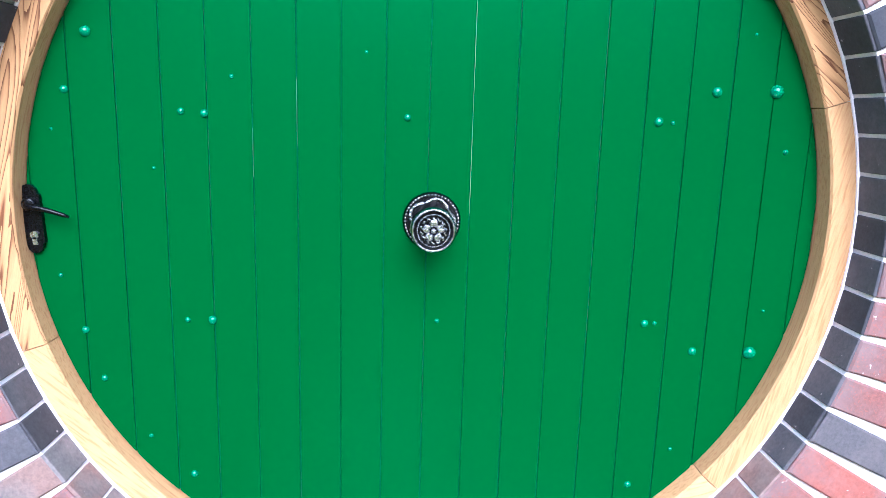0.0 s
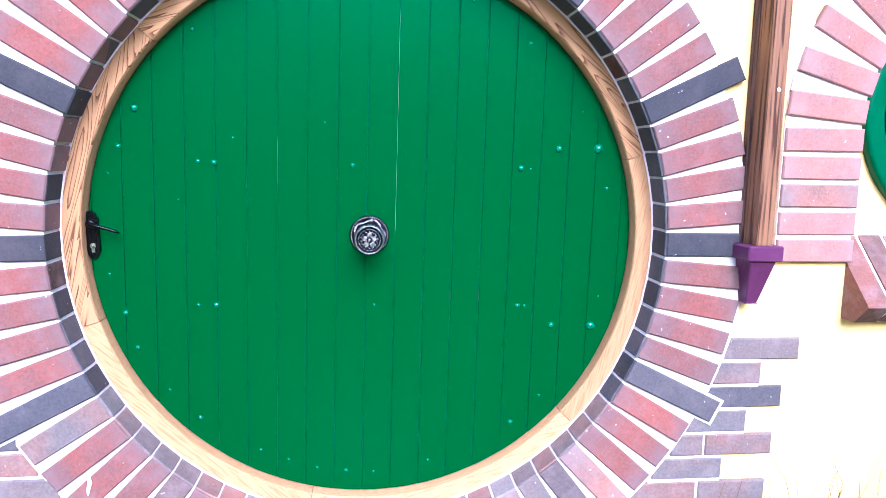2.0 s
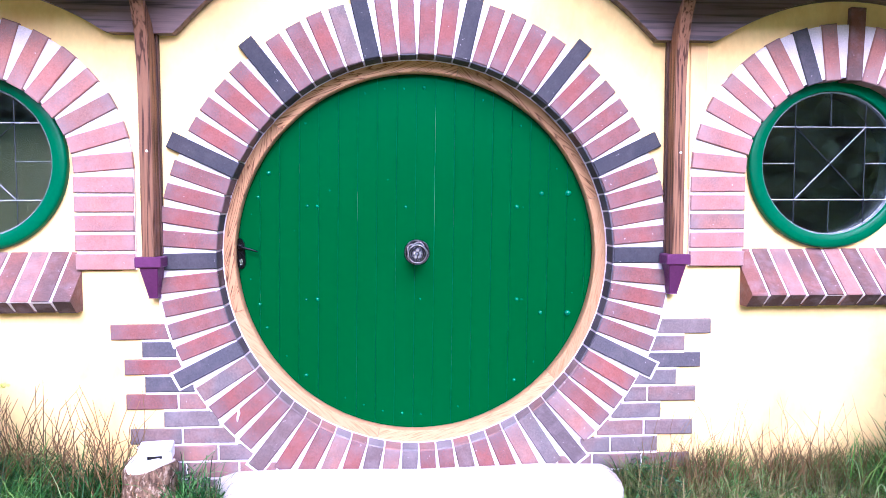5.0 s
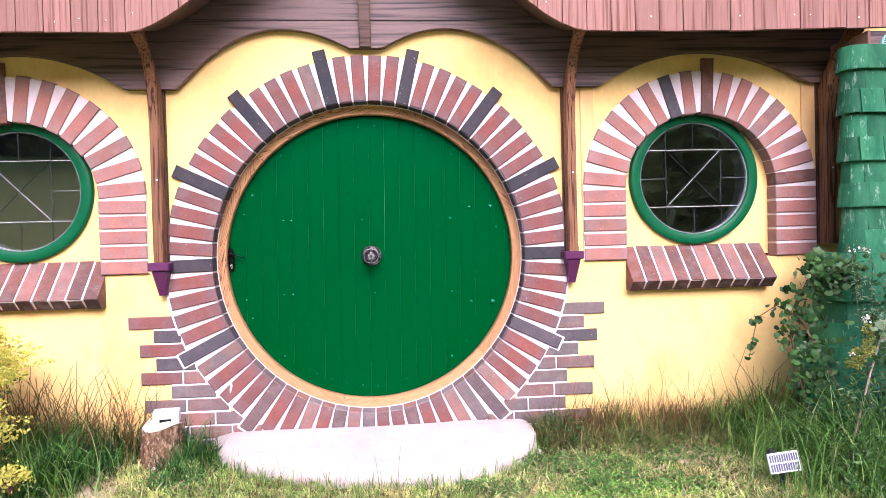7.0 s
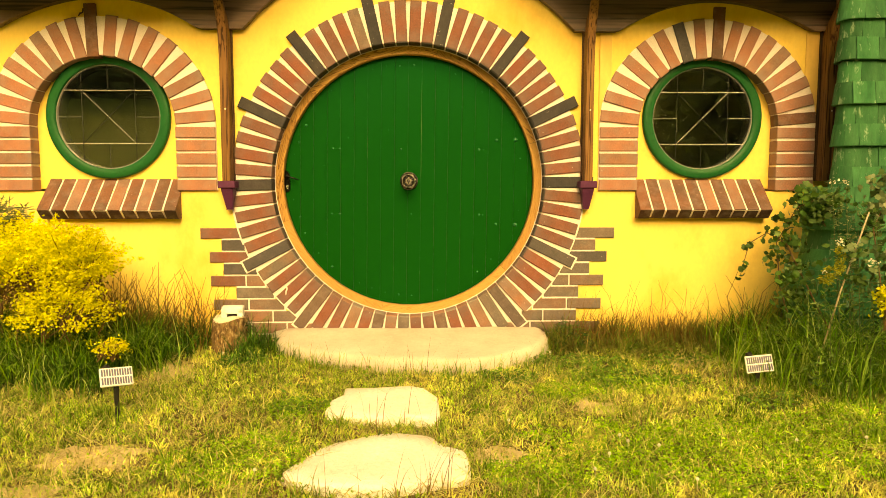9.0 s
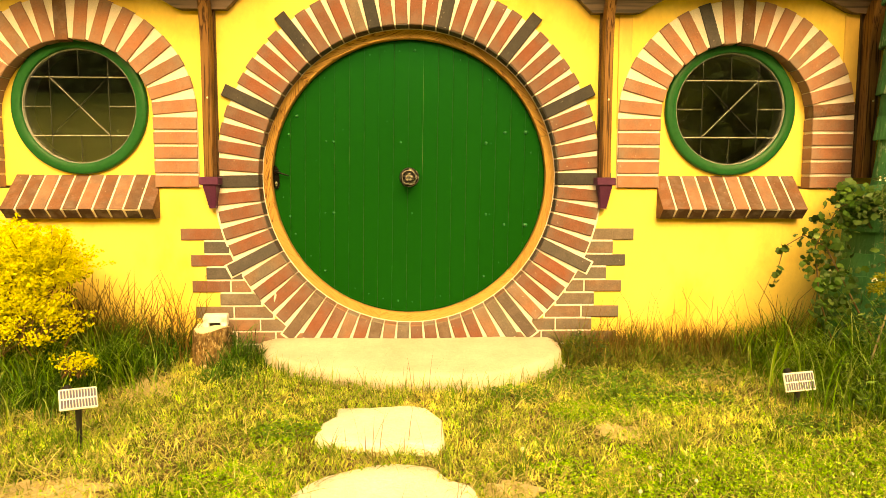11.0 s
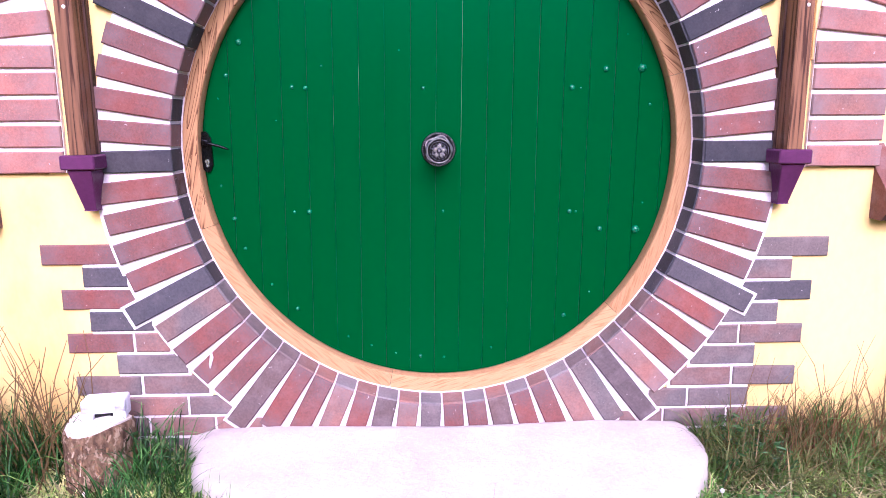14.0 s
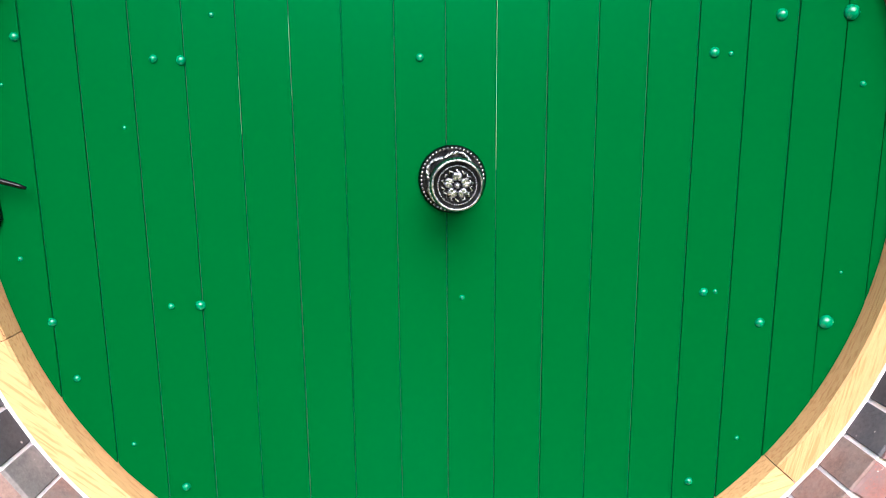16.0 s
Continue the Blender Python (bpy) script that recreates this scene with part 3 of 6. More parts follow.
# ---------------------------------------------------------------- bricks
def brick_mesh(length, height, depth, material, name="brick"):
    """A brick that lies along x, its face towards -y at y = 0, edges rubbed off; the back is open."""
    bm = bmesh.new()
    e = 0.0035
    rows = []
    for y, i in ((0.0, e), (e, 0.0), (depth, 0.0)):
        a, b = length / 2 - i, height / 2 - i
        rows.append([bm.verts.new((x, y, z)) for x, z in ((-a, -b), (a, -b), (a, b), (-a, b))])
    bm.faces.new(rows[0])
    for p, q in zip(rows, rows[1:]):
        for k in range(4):
            bm.faces.new((p[k], p[(k + 1) % 4], q[(k + 1) % 4], q[k]))
    return mesh_of(bm, name, material)


def turned(x, z, angle, y=0.0, jog=0.0):
    """Pose of a brick whose length points out at an angle from straight up."""
    return pose(x, y, z, jog * 0.6, angle - 90, jog * 0.4)


rng = random.Random(11)

# the ring of bricks round the door
R0, R1 = 0.811, 1.046
surround = thing("door_surround", annulus(R0 + 0.0005, R1, 0.007, 0.13, steps=140, outer=lambda a: 1.056 if 97 < a % 360 < 263 else 1.040 - 0.010 * math.exp(-(((a % 360 - 298) / 34) ** 2))),
                 MORTAR, "ring of radial red bricks with wide pale mortar joints round the door", "brick surround", kind="structure",
                 at=pose(0, 0, CZ))
UNIT = 360 / 70
red_l, dark_l = brick_mesh(R1 - R0, 0.0645, 0.12, BRICK_RED), brick_mesh(1.098 - R0, 0.0655, 0.12, BRICK_DARK)
grey_l = brick_mesh(R1 - R0, 0.0645, 0.12, BRICK_GREY)
dusty_l = brick_mesh(R1 - R0, 0.0645, 0.12, BRICK_DUSTY)
slate_l = brick_mesh(1.098 - R0, 0.0655, 0.12, BRICK_SLATE)
murky_l = brick_mesh(1.098 - R0, 0.0655, 0.12, BRICK_MURKY)
for k in range(70):
    a = (k + 0.5) * UNIT - 180
    # the builder's spacing slips a little low on both sides
    a += -1.6 * math.exp(-(((a + 112) / 38) ** 2)) if a < 0 else 0.6 * math.exp(-(((a - 122) / 26) ** 2))
    short = 0.010 * math.exp(-(((a + 62) / 34) ** 2))
    proud = -0.0015 + rng.uniform(-0.0025, 0.0025)
    if k % 5 == 2:
        mid = (1.098 + R0) / 2 - short
        piece("brick", murky_l if abs(a) > 130 else slate_l if abs(a) > 105 else dark_l, surround, turned(mid * math.sin(radians(a)), mid * math.cos(radians(a)), a, proud - 0.002, rng.uniform(-1, 1)))
    else:
        mid = (R0 + R1) / 2 - short * 0.8 + rng.uniform(-0.002, 0.003)
        me = grey_l if (abs(a) > 140 and k % 7 == 0) or rng.random() < 0.03 else dusty_l if abs(a) > 130 and k % 3 == 1 else red_l
        piece("brick", me, surround, turned(mid * math.sin(radians(a)), mid * math.cos(radians(a)), a + rng.uniform(-0.35, 0.35), proud, rng.uniform(-1, 1)))

pad = mesh_of(box(-0.130, 0.156, 0.005, 0.03, -0.041, 0.041), "mortar_bed", MORTAR)
# inner brick ends: dark at head and sides, greyer lower, pale and red at the foot
end_dark, end_grey, end_pale, end_red, end_deep, end_slate = (mesh_of(box(-0.004, 0.004, 0.003, 0.088, -0.0325, 0.0325, 0.0015), "brick_end", m) for m in (BRICK_DARK, BRICK_GREY, BRICK_PALE, BRICK_DUSTY, BRICK_DEEP, BRICK_SLATE))
for k in range(70):
    a = (k + 0.5) * UNIT - 180
    a += -1.6 * math.exp(-(((a + 112) / 38) ** 2)) if a < 0 else 0.6 * math.exp(-(((a - 122) / 26) ** 2))
    if k % 5 == 2 and 100 < abs(a) < 150:
        mid = (1.098 + R0) / 2
        piece("mortar_bed", pad, surround, turned(mid * math.sin(radians(a)), mid * math.cos(radians(a)), a))
    piece("brick_end", end_red if abs(a) > 148 and k % 2 else end_pale if abs(a) > 148 else end_grey if abs(a) > 122 else end_dark if k % 5 == 2 else rng.choice((end_deep, end_slate, end_dark) if a < 0 else (end_deep, end_slate, end_slate, end_dark)), surround, turned((R0 - 0.001) * math.sin(radians(a)), (R0 - 0.001) * math.cos(radians(a)), a))

splash = bmesh.new()
tube([(-0.007, 0, 0.020), (0.004, 0, 0.024), (0.006, 0, 0.010), (0.001, 0, -0.008), (-0.001, 0, -0.026)], [0.003, 0.0055, 0.006, 0.005, 0.0025], 8, splash)
bmesh.ops.scale(splash, verts=splash.verts[:], vec=(1, 0.35, 1))
part("lime_splash", splash, MORTAR, surround, "white splash of lime on one brick", True, pose(-0.736, -0.004, 0.483 - CZ))

# the toothed brickwork beside the foot of the ring
PITCH = 0.0715
ENDS = ((1.233, 1.120, 1.191, 1.086, 1.172, 1.022, 1.159, 1.01, 1.15, 1.0, 1.14), (1.235, 1.112, 1.184, 1.103, 1.181, 1.032, 1.168, 1.02, 1.155, 1.0, 1.15))
RED_ROWS = ((), (0, 2, 4))
for side, ends, reds in ((1, ENDS[0], RED_ROWS[0]), (-1, ENDS[1], RED_ROWS[1])):
    rows_in = []
    mort = bmesh.new()
    for k in range(10):
        top = 0.862 - k * PITCH
        zc = top - PITCH / 2
        zmid = max(0.0, CZ - zc - 0.01)
        inner = math.sqrt(max(1.05 ** 2 - zmid ** 2, 0.0)) if zmid < 1.05 else 0.2
        inner = max(inner, 0.3) - 0.02
        rows_in.append((zc, inner, ends[k]))
        last = ends[k] - 0.003
        box(min(side * inner, side * last), max(side * inner, side * last), 0.0135, 0.06, zc - 0.0295, zc + 0.0295, bm=mort)
        joint = min(ends[k], ends[k + 1]) - 0.001
        box(min(side * inner, side * joint), max(side * inner, side * joint), 0.0125, 0.058, top - PITCH - 0.007, top - PITCH + 0.007, bm=mort)
    quoin = thing("brick_quoin", mort, MORTAR, "toothed courses of purple grey bricks beside the round door" if side > 0 else "toothed courses of red and grey bricks beside the round door",
                  "brick quoin", "quoins beside the door", kind="structure")
    cache = {}
    for k, (zc, inner, end) in enumerate(rows_in):
        x1, first = end, True
        while x1 - inner > 0.03:
            want = 0.212 if k % 2 == 0 or not first else 0.206
            x0 = max(x1 - want, inner)
            if x0 - inner < 0.045:
                x0 = inner
            length = round(x1 - x0 - 0.008, 3)
            red = first and k in reds
            dark = k in (1, 3) and first and side < 0
            m = BRICK_RED if red else BRICK_SLATE if dark or (side > 0 and k == 2 and first) else BRICK_DUSTY if side < 0 and (k * 5 + first) % 4 == 0 else BRICK_GREY
            key = (length, m.name)
            if key not in cache:
                cache[key] = brick_mesh(length, 0.0625, 0.05, m)
            piece("brick", cache[key], quoin, pose(side * ((x0 + x1) / 2 + 0.005), 0.008 + rng.uniform(-0.002, 0.002), zc, rng.uniform(-0.8, 0.8), rng.uniform(-0.25, 0.25), rng.uniform(-0.5, 0.5)))
            x1, first = x0, False

# bricks round the windows
WR0, WR1, WBOT = 0.417, 0.649, 1.073
w_red, w_grey = (brick_mesh(WR1 - WR0, 0.066, 0.088, m) for m in (BRICK_ROSE, BRICK_DUSTY))
w_key = brick_mesh(0.30, 0.066, 0.088, BRICK_SILL)
w_slate, w_brown = (brick_mesh(WR1 - WR0, 0.066, 0.088, m) for m in (BRICK_SLATE, BRICK_SILL))
w_red_s, w_grey_s = brick_mesh(0.231, 0.064, 0.088, BRICK_ROSE), brick_mesh(0.231, 0.064, 0.088, BRICK_DUSTY)


def window_surround(wx, wz, number):
    loop_out = [(x, z if z < wz else wz + (z - wz) * 0.955) for x, z in tombstone(0, wz, WR1 + 0.001, WBOT + 0.006)]
    loop_in = [(x, z if z < wz else wz + (z - wz) * 0.955) for x, z in tombstone(0, wz, WR0 + 0.006, WBOT + 0.006)]
    outline = loop_out + loop_in[::-1]
    sur = thing("window_surround_" + number, slab([outline], 0.007, 0.087), MORTAR,
                "arched surround of red bricks with pale wedge joints round a window", "brick surround", "window surrounds", "structure", at=pose(wx, 0, 0))
    skew = 4.3 if wx > 0 else -4.3
    for k in range(17):
        a = skew + (k - 8) * (90 + (skew if k < 8 else -skew)) / 8.5
        lean = rng.uniform(-0.5, 0.5)
        if k == 8:
            mid = WR0 + 0.148
            piece("brick", w_key, sur, turned(mid * math.sin(radians(a)), wz + (mid - 0.024) * math.cos(radians(a)), a * 0.4, -0.003))
            continue
        mid = (WR0 + WR1) / 2 + rng.uniform(-0.002, 0.003)
        me = (w_slate if k == 6 else w_brown if k == 16 else w_grey if k == 12 else w_red) if wx > 0 else w_grey if k in (5, 14) else w_red
        piece("brick", me, sur, turned(mid * math.sin(radians(a)), wz + (mid - 0.024) * math.cos(radians(a)), a + lean, rng.uniform(-0.003, 0.001)))
    step = (wz - WBOT) / 5
    for side in (-1, 1):
        for k in range(5):
            me = w_grey_s if (k == 2 and side < 0) else w_red_s
            piece("brick", me, sur, pose(side * (WR0 + 0.1155), rng.uniform(-0.003, 0.001), wz - (k + 0.5) * step, 0, rng.uniform(-0.3, 0.3), 0))
    return sur


for (wx, wz), number in zip(WINDOWS, "12"):
    window_surround(wx, wz, number)

crack = tube([(-1.892, 0.019, 2.079), (-1.882, 0.018, 2.093), (-1.868, 0.018, 2.098), (-1.864, 0.018, 2.118), (-1.852, 0.018, 2.130), (-1.842, 0.019, 2.141)], [0.0030, 0.0055, 0.0045, 0.0045, 0.003, 0.0015], 5)
part("crack", crack, BRICK_DEEP, wall, "dark jagged crack in the render beside the keystone")

# sloping brick sills
SLOPE_TOP, SLOPE_FRONT, SILL_LOW, SILL_OUT = 1.148, 0.97, 0.915, -0.085


def window_sill(wx, number):
    half = 0.40
    lean = math.degrees(math.atan2(SLOPE_TOP - SLOPE_FRONT, 0.088 - SILL_OUT))
    bm = bmesh.new()
    prof = [(0.087, SLOPE_TOP - 0.006), (SILL_OUT + 0.004, SLOPE_FRONT - 0.006), (SILL_OUT + 0.054, SILL_LOW + 0.006), (0.019, SILL_LOW + 0.006), (0.087, SILL_LOW + 0.06)]
    sides = [[bm.verts.new((x, y, z)) for y, z in prof] for x in (-half + 0.012, half - 0.012)]
    for k in range(5):
        bm.faces.new((sides[0][k], sides[0][(k + 1) % 5], sides[1][(k + 1) % 5], sides[1][k]))
    bm.faces.new(sides[0])
    bm.faces.new(sides[1])
    sill = thing("brick_sill", bm, MORTAR, "sloping sill of brown-red bricks on edge under a window", "window sill", "window sills", "structure", at=pose(1.753 if wx > 0 else -1.737, 0, 0))
    # one brick: sloped top, upright front
    w = 2 * half / 10
    meshes = []
    for m in (BRICK_SILL, BRICK_DUSTY):
        b = bmesh.new()
        e = 0.003
        pr = [(0.086, SLOPE_TOP), (SILL_OUT + 0.003, SLOPE_FRONT + 0.003), (SILL_OUT + 0.001, SLOPE_FRONT - 0.003), (SILL_OUT + 0.05, SILL_LOW), (0.019, SILL_LOW)]
        ss = [[b.verts.new((x, y, z)) for y, z in pr] for x in (-w / 2 + 0.0065, w / 2 - 0.0065)]
        for k in range(4):
            b.faces.new((ss[0][k], ss[0][k + 1], ss[1][k + 1], ss[1][k]))
        b.faces.new(ss[0])
        b.faces.new(ss[1])
        bmesh.ops.recalc_face_normals(b, faces=b.faces[:])
        for f in b.faces:      # the undercut faces' shade is put into their colour, a darker brown
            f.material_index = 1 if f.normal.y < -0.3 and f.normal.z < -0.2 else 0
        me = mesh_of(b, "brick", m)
        me.materials.append(BRICK_DEEP)
        meshes.append(me)
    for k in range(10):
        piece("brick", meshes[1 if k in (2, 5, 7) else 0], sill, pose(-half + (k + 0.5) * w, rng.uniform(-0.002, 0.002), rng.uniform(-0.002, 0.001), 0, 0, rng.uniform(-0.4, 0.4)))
    return sill


for (wx, wz), number in zip(WINDOWS, "12"):
    window_sill(wx, number)

# ---------------------------------------------------------------- the round door
door = thing("door_1", annulus(0.745, 0.80, 0.166, 0.2, steps=96), GREEN, "large round green plank door with a central silver knob", "door", kind="structure", at=pose(0, 0, CZ))
DOOR_Y, DR, PW = 0.135, 0.7535, 0.0815
LEAN = 0.9


def plank_outline(x0, x1, r, n=12):
    pts = [(x0 + (x1 - x0) * k / n, math.sqrt(max(r * r - (x0 + (x1 - x0) * k / n) ** 2, 0.0))) for k in range(n + 1)]
    return pts + [(x, -z) for x, z in reversed(pts)]


for k in range(-10, 11):
    x0 = -0.0115 + k * PW
    gap = rng.choice((0.0007, 0.0011, 0.0015))
    a, b = max(x0 + gap, -DR + 0.001), min(x0 + PW - 0.0007, DR - 0.001)
    if b - a < 0.006:
        continue
    bm = slab([plank_outline(a, b, DR)], DOOR_Y + rng.uniform(-0.0006, 0.0006), DOOR_Y + 0.028)
    front = [e for e in bm.edges if all(abs(v.co.y - DOOR_Y) < 0.002 for v in e.verts) and abs(e.verts[0].co.x - e.verts[1].co.x) < 1e-5]
    bmesh.ops.bevel(bm, geom=front, offset=0.0018, segments=2, affect="EDGES", profile=0.5)
    part("plank", bm, GREEN, door, at=pose(0, 0, 0, 0, LEAN))
part("backing", lathe([(DOOR_Y + 0.0032, 0.752), (DOOR_Y + 0.05, 0.752)], 96), GROOVE, door, "dark green grooves between the planks")
sliver = box(0.0700 - 0.0005, 0.0700 + 0.0005, DOOR_Y - 0.0006, DOOR_Y + 0.01, 0.02, 0.62)
part("paint_crack", sliver, GREEN_WORN, door, "pale bare crack along one plank joint", at=pose(0, 0, 0, 0, LEAN))

for k, z0, z1 in ((-4, 0.08, 0.17), (-3, 0.14, 0.26)):
    x = -0.0115 + k * PW
    part("paint_crack", box(x - 0.0003, x + 0.0003, DOOR_Y - 0.0004, DOOR_Y + 0.01, z0, z1), GREEN_WORN, door, "thin pale crack along a plank joint", at=pose(0, 0, 0, 0, LEAN))

# oak ring in six lengths
for k in range(6):
    a = 12.5 + 60 * k
    seg = bmesh.new()
    prof = [(0.7625, 0.150), (0.7575, 0.146), (0.7565, 0.096), (0.7595, 0.091), (0.8045, 0.090), (0.8095, 0.095), (0.8095, 0.15)]
    rows = []
    for j in range(25):
        t = radians(-29.94 + 59.88 * j / 24)
        rows.append([seg.verts.new((r * math.sin(t), y, r * math.cos(t) - 0.78)) for r, y in prof])
    for p, q in zip(rows, rows[1:]):
        for j in range(len(prof) - 1):
            seg.faces.new((p[j], p[j + 1], q[j + 1], q[j])).material_index = 1 if j == 1 else 0
    seg.faces.new(rows[0])
    seg.faces.new(rows[-1])
    mid = a + 30
    length = part("frame_segment", seg, OAK if k in (0, 4, 5) else OAK_PLAIN, door, "honey-coloured oak frame length with strong grain" if k in (0, 4, 5) else "plain honey-coloured oak frame length", at=pose(0.78 * math.sin(radians(mid)), 0, 0.78 * math.cos(radians(mid)), 0, mid))
    length.data.materials.append(OAK_PLAIN)
part("frame_back", annulus(0.766, 0.806, 0.105, 0.18, steps=96), GROOVE, door, "dark rebate behind the oak frame")
part("caulk_line", annulus(0.8025, 0.8075, 0.0865, 0.10, steps=120), MORTAR, door, "thin pale mortar line round the oak")

STUDS = ((-0.622, 1.471, 9), (-0.668, 1.37, 7), (-0.697, 1.299, 3), (-0.369, 1.398, 4), (-0.463, 1.334, 6), (-0.421, 1.331, 7), (-0.518, 1.23, 3),
         (-0.124, 1.445, 3), (-0.049, 1.329, 6), (0.426, 1.328, 8), (0.454, 1.326, 4), (0.534, 1.385, 9), (0.649, 1.387, 12), (0.599, 1.49, 3), (0.679, 1.274, 5))
STUDS_LOW = ((-0.705, 1.025, 4), (-0.668, 0.917, 7), (-0.473, 0.937, 5), (-0.425, 0.937, 8), (0.011, 0.935, 4), (0.428, 0.93, 7), (0.449, 0.93, 4),
             (0.531, 0.871, 8), (0.65, 0.868, 12), (0.67, 0.956, 3), (-0.64, 0.818, 6), (-0.559, 0.695, 4), (-0.478, 0.611, 7), (0.418, 0.576, 7), (0.503, 0.656, 4))
STUDS_RIM = ((-0.467, 1.678, 5), (-0.217, 1.805, 4), (-0.135, 1.825, 4), (-0.053, 1.826, 4), (0.031, 1.831, 7), (0.281, 1.78, 4), (0.442, 1.673, 5),
             (-0.235, 0.478, 4), (-0.153, 0.45, 4), (-0.069, 0.438, 6), (0.011, 0.433, 4), (0.172, 0.464, 4), (-0.312, 0.51, 4))
stud_mesh = mesh_of(lathe([(0.0, 1.0), (-0.25, 0.97), (-0.55, 0.8), (-0.78, 0.5), (-0.88, 0.18)], 14), "stud", GREEN_STUD, True)
for x, z, r in STUDS + STUDS_LOW + STUDS_RIM:
    piece("stud", stud_mesh, door, pose(x, DOOR_Y + 0.0005, z - CZ) @ Matrix.Scale(r / 1000 * 1.12, 4))

# central knob
knob = part("door_knob", lathe([(0.0, 0.0545), (-0.006, 0.0555), (-0.011, 0.053), (-0.013, 0.047), (-0.012, 0.043), (-0.02, 0.034), (-0.028, 0.02), (-0.092, 0.018)], 48), PEWTER_DARK, door,
            "round antique silver door knob with a flower relief", True, pose(-0.002, DOOR_Y, 1.136 - CZ))
bead_s = lathe([(0.0, 0.0028), (-0.0015, 0.0024), (-0.0026, 0.0012)], 6)
bead_me = mesh_of(bead_s, "bead", PEWTER, True)
for k in range(48):
    a = 2 * math.pi * k / 48
    piece("bead", bead_me, knob, pose(0.0505 * math.cos(a), -0.0115, 0.0505 * math.sin(a)))
scroll = bmesh.new()
for k in range(30):
    a = 2 * math.pi * k / 30
    pts = [((0.041 + 0.0045 * math.sin(j * 1.3 + k)) * math.cos(a + 0.13 * j - 0.2), -0.0135 - 0.002 * (j % 2), (0.041 + 0.0045 * math.sin(j * 1.3 + k)) * math.sin(a + 0.13 * j - 0.2)) for j in range(4)]
    tube(pts, [0.0015, 0.0034, 0.0028, 0.0012], 5, scroll)
part("scrollwork", scroll, PEWTER, knob, "bright raised scrollwork", True)
OUT = pose(0, -0.022, 0)
part("grip", lathe([(-0.0670, 0.018), (-0.0740, 0.03), (-0.0800, 0.0385), (-0.0870, 0.0405), (-0.0930, 0.0395), (-0.0965, 0.036), (-0.0950, 0.0335), (-0.0960, 0.012), (-0.0980, 0.001)], 48), PEWTER_DARK, knob, "", True, OUT)
part("rim", lathe([(-0.0925, 0.0398), (-0.0975, 0.0372), (-0.0965, 0.0345), (-0.0930, 0.0345)], 48), PEWTER, knob, "bright silver rim", True, OUT)
ring_beads = bmesh.new()
for k in range(54):
    a = 2 * math.pi * k / 54
    join(ring_beads, lathe([(-0.0955, 0.0017), (-0.0975, 0.0012), (-0.0980, 0.0003)], 5))
    bmesh.ops.translate(ring_beads, verts=ring_beads.verts[-15:], vec=(0.0285 * math.cos(a), 0, 0.0285 * math.sin(a)))
part("bead_ring", ring_beads, PEWTER, knob, "ring of small silver beads", at=OUT)
for k in range(5):
    a = 2 * math.pi * k / 5 + 0.3
    pet = bmesh.new()
    for side in (-1, 1):      # two lobes and a fold between them
        lobe = lathe([(-0.0950, 0.0056), (-0.0985, 0.0058), (-0.1008, 0.0046), (-0.1016, 0.0022), (-0.1010, 0.0006)], 12)
        bmesh.ops.scale(lobe, verts=lobe.verts[:], vec=(1.25, 1, 0.85))
        bmesh.ops.translate(lobe, verts=lobe.verts[:], vec=(0.0008, 0, side * 0.0029))
        join(pet, lobe)
    part("petal", pet, PEWTER, knob, "bright silver petal", True, pose(0.0122 * math.cos(a), -0.022, 0.0122 * math.sin(a), 0, -math.degrees(a)))
part("flower_eye", lathe([(-0.0950, 0.0050), (-0.1025, 0.0045), (-0.1045, 0.0024), (-0.1050, 0.0006)], 14), PEWTER, knob, "", True, OUT)
curls = bmesh.new()
for k in range(14):
    a = 2 * math.pi * k / 14
    tube([((0.0215 + 0.0028 * math.sin(2.1 * j + k)) * math.cos(a + 0.13 * j), -0.0972, (0.0215 + 0.0028 * math.sin(2.1 * j + k)) * math.sin(a + 0.13 * j)) for j in range(4)], [0.0007, 0.0020, 0.0017, 0.0006], 5, curls)
part("leaf_curls", curls, PEWTER, knob, "silver leaf relief", True, OUT)

# lever handle
plate = slab([[(-0.019, -0.045), (-0.019, 0.045), (-0.015, 0.047), (-0.013, 0.056), (-0.007, 0.063), (0.0, 0.065), (0.007, 0.063), (0.013, 0.056), (0.015, 0.047), (0.019, 0.045),
               (0.019, -0.045), (0.015, -0.047), (0.013, -0.056), (0.007, -0.063), (0.0, -0.065), (-0.007, -0.063), (-0.013, -0.056), (-0.015, -0.047)]], -0.009, 0.0)
handle = part("door_handle", plate, BLACK_IRON, door, "black iron lever handle on a long backplate", at=pose(-0.743, DOOR_Y - 0.001, 1.134 - CZ, 0, -2.5))
lev = tube([(0.0, -0.005, 0.028), (0.002, -0.024, 0.028), (0.009, -0.032, 0.027), (0.028, -0.034, 0.023), (0.050, -0.033, 0.016), (0.070, -0.031, 0.008), (0.079, -0.030, 0.004)], [0.008, 0.007, 0.0065, 0.0052, 0.0047, 0.004, 0.0025], 10)
part("lever", lev, BLACK_IRON, handle, "", True)
part("collar", lathe([(-0.008, 0.0135), (-0.014, 0.0125), (-0.016, 0.009)], 20), BLACK_IRON, handle, "", True, pose(0, 0, 0.028))
cyl = slab([circle(0, 0.004, 0.0075, 16)], -0.0125, -0.008)
box(-0.0042, 0.0042, -0.0125, -0.008, -0.014, 0.0, bm=cyl)
part("lock_cylinder", cyl, STEEL, handle, "bright steel lock cylinder", at=pose(0.002, 0, -0.034))
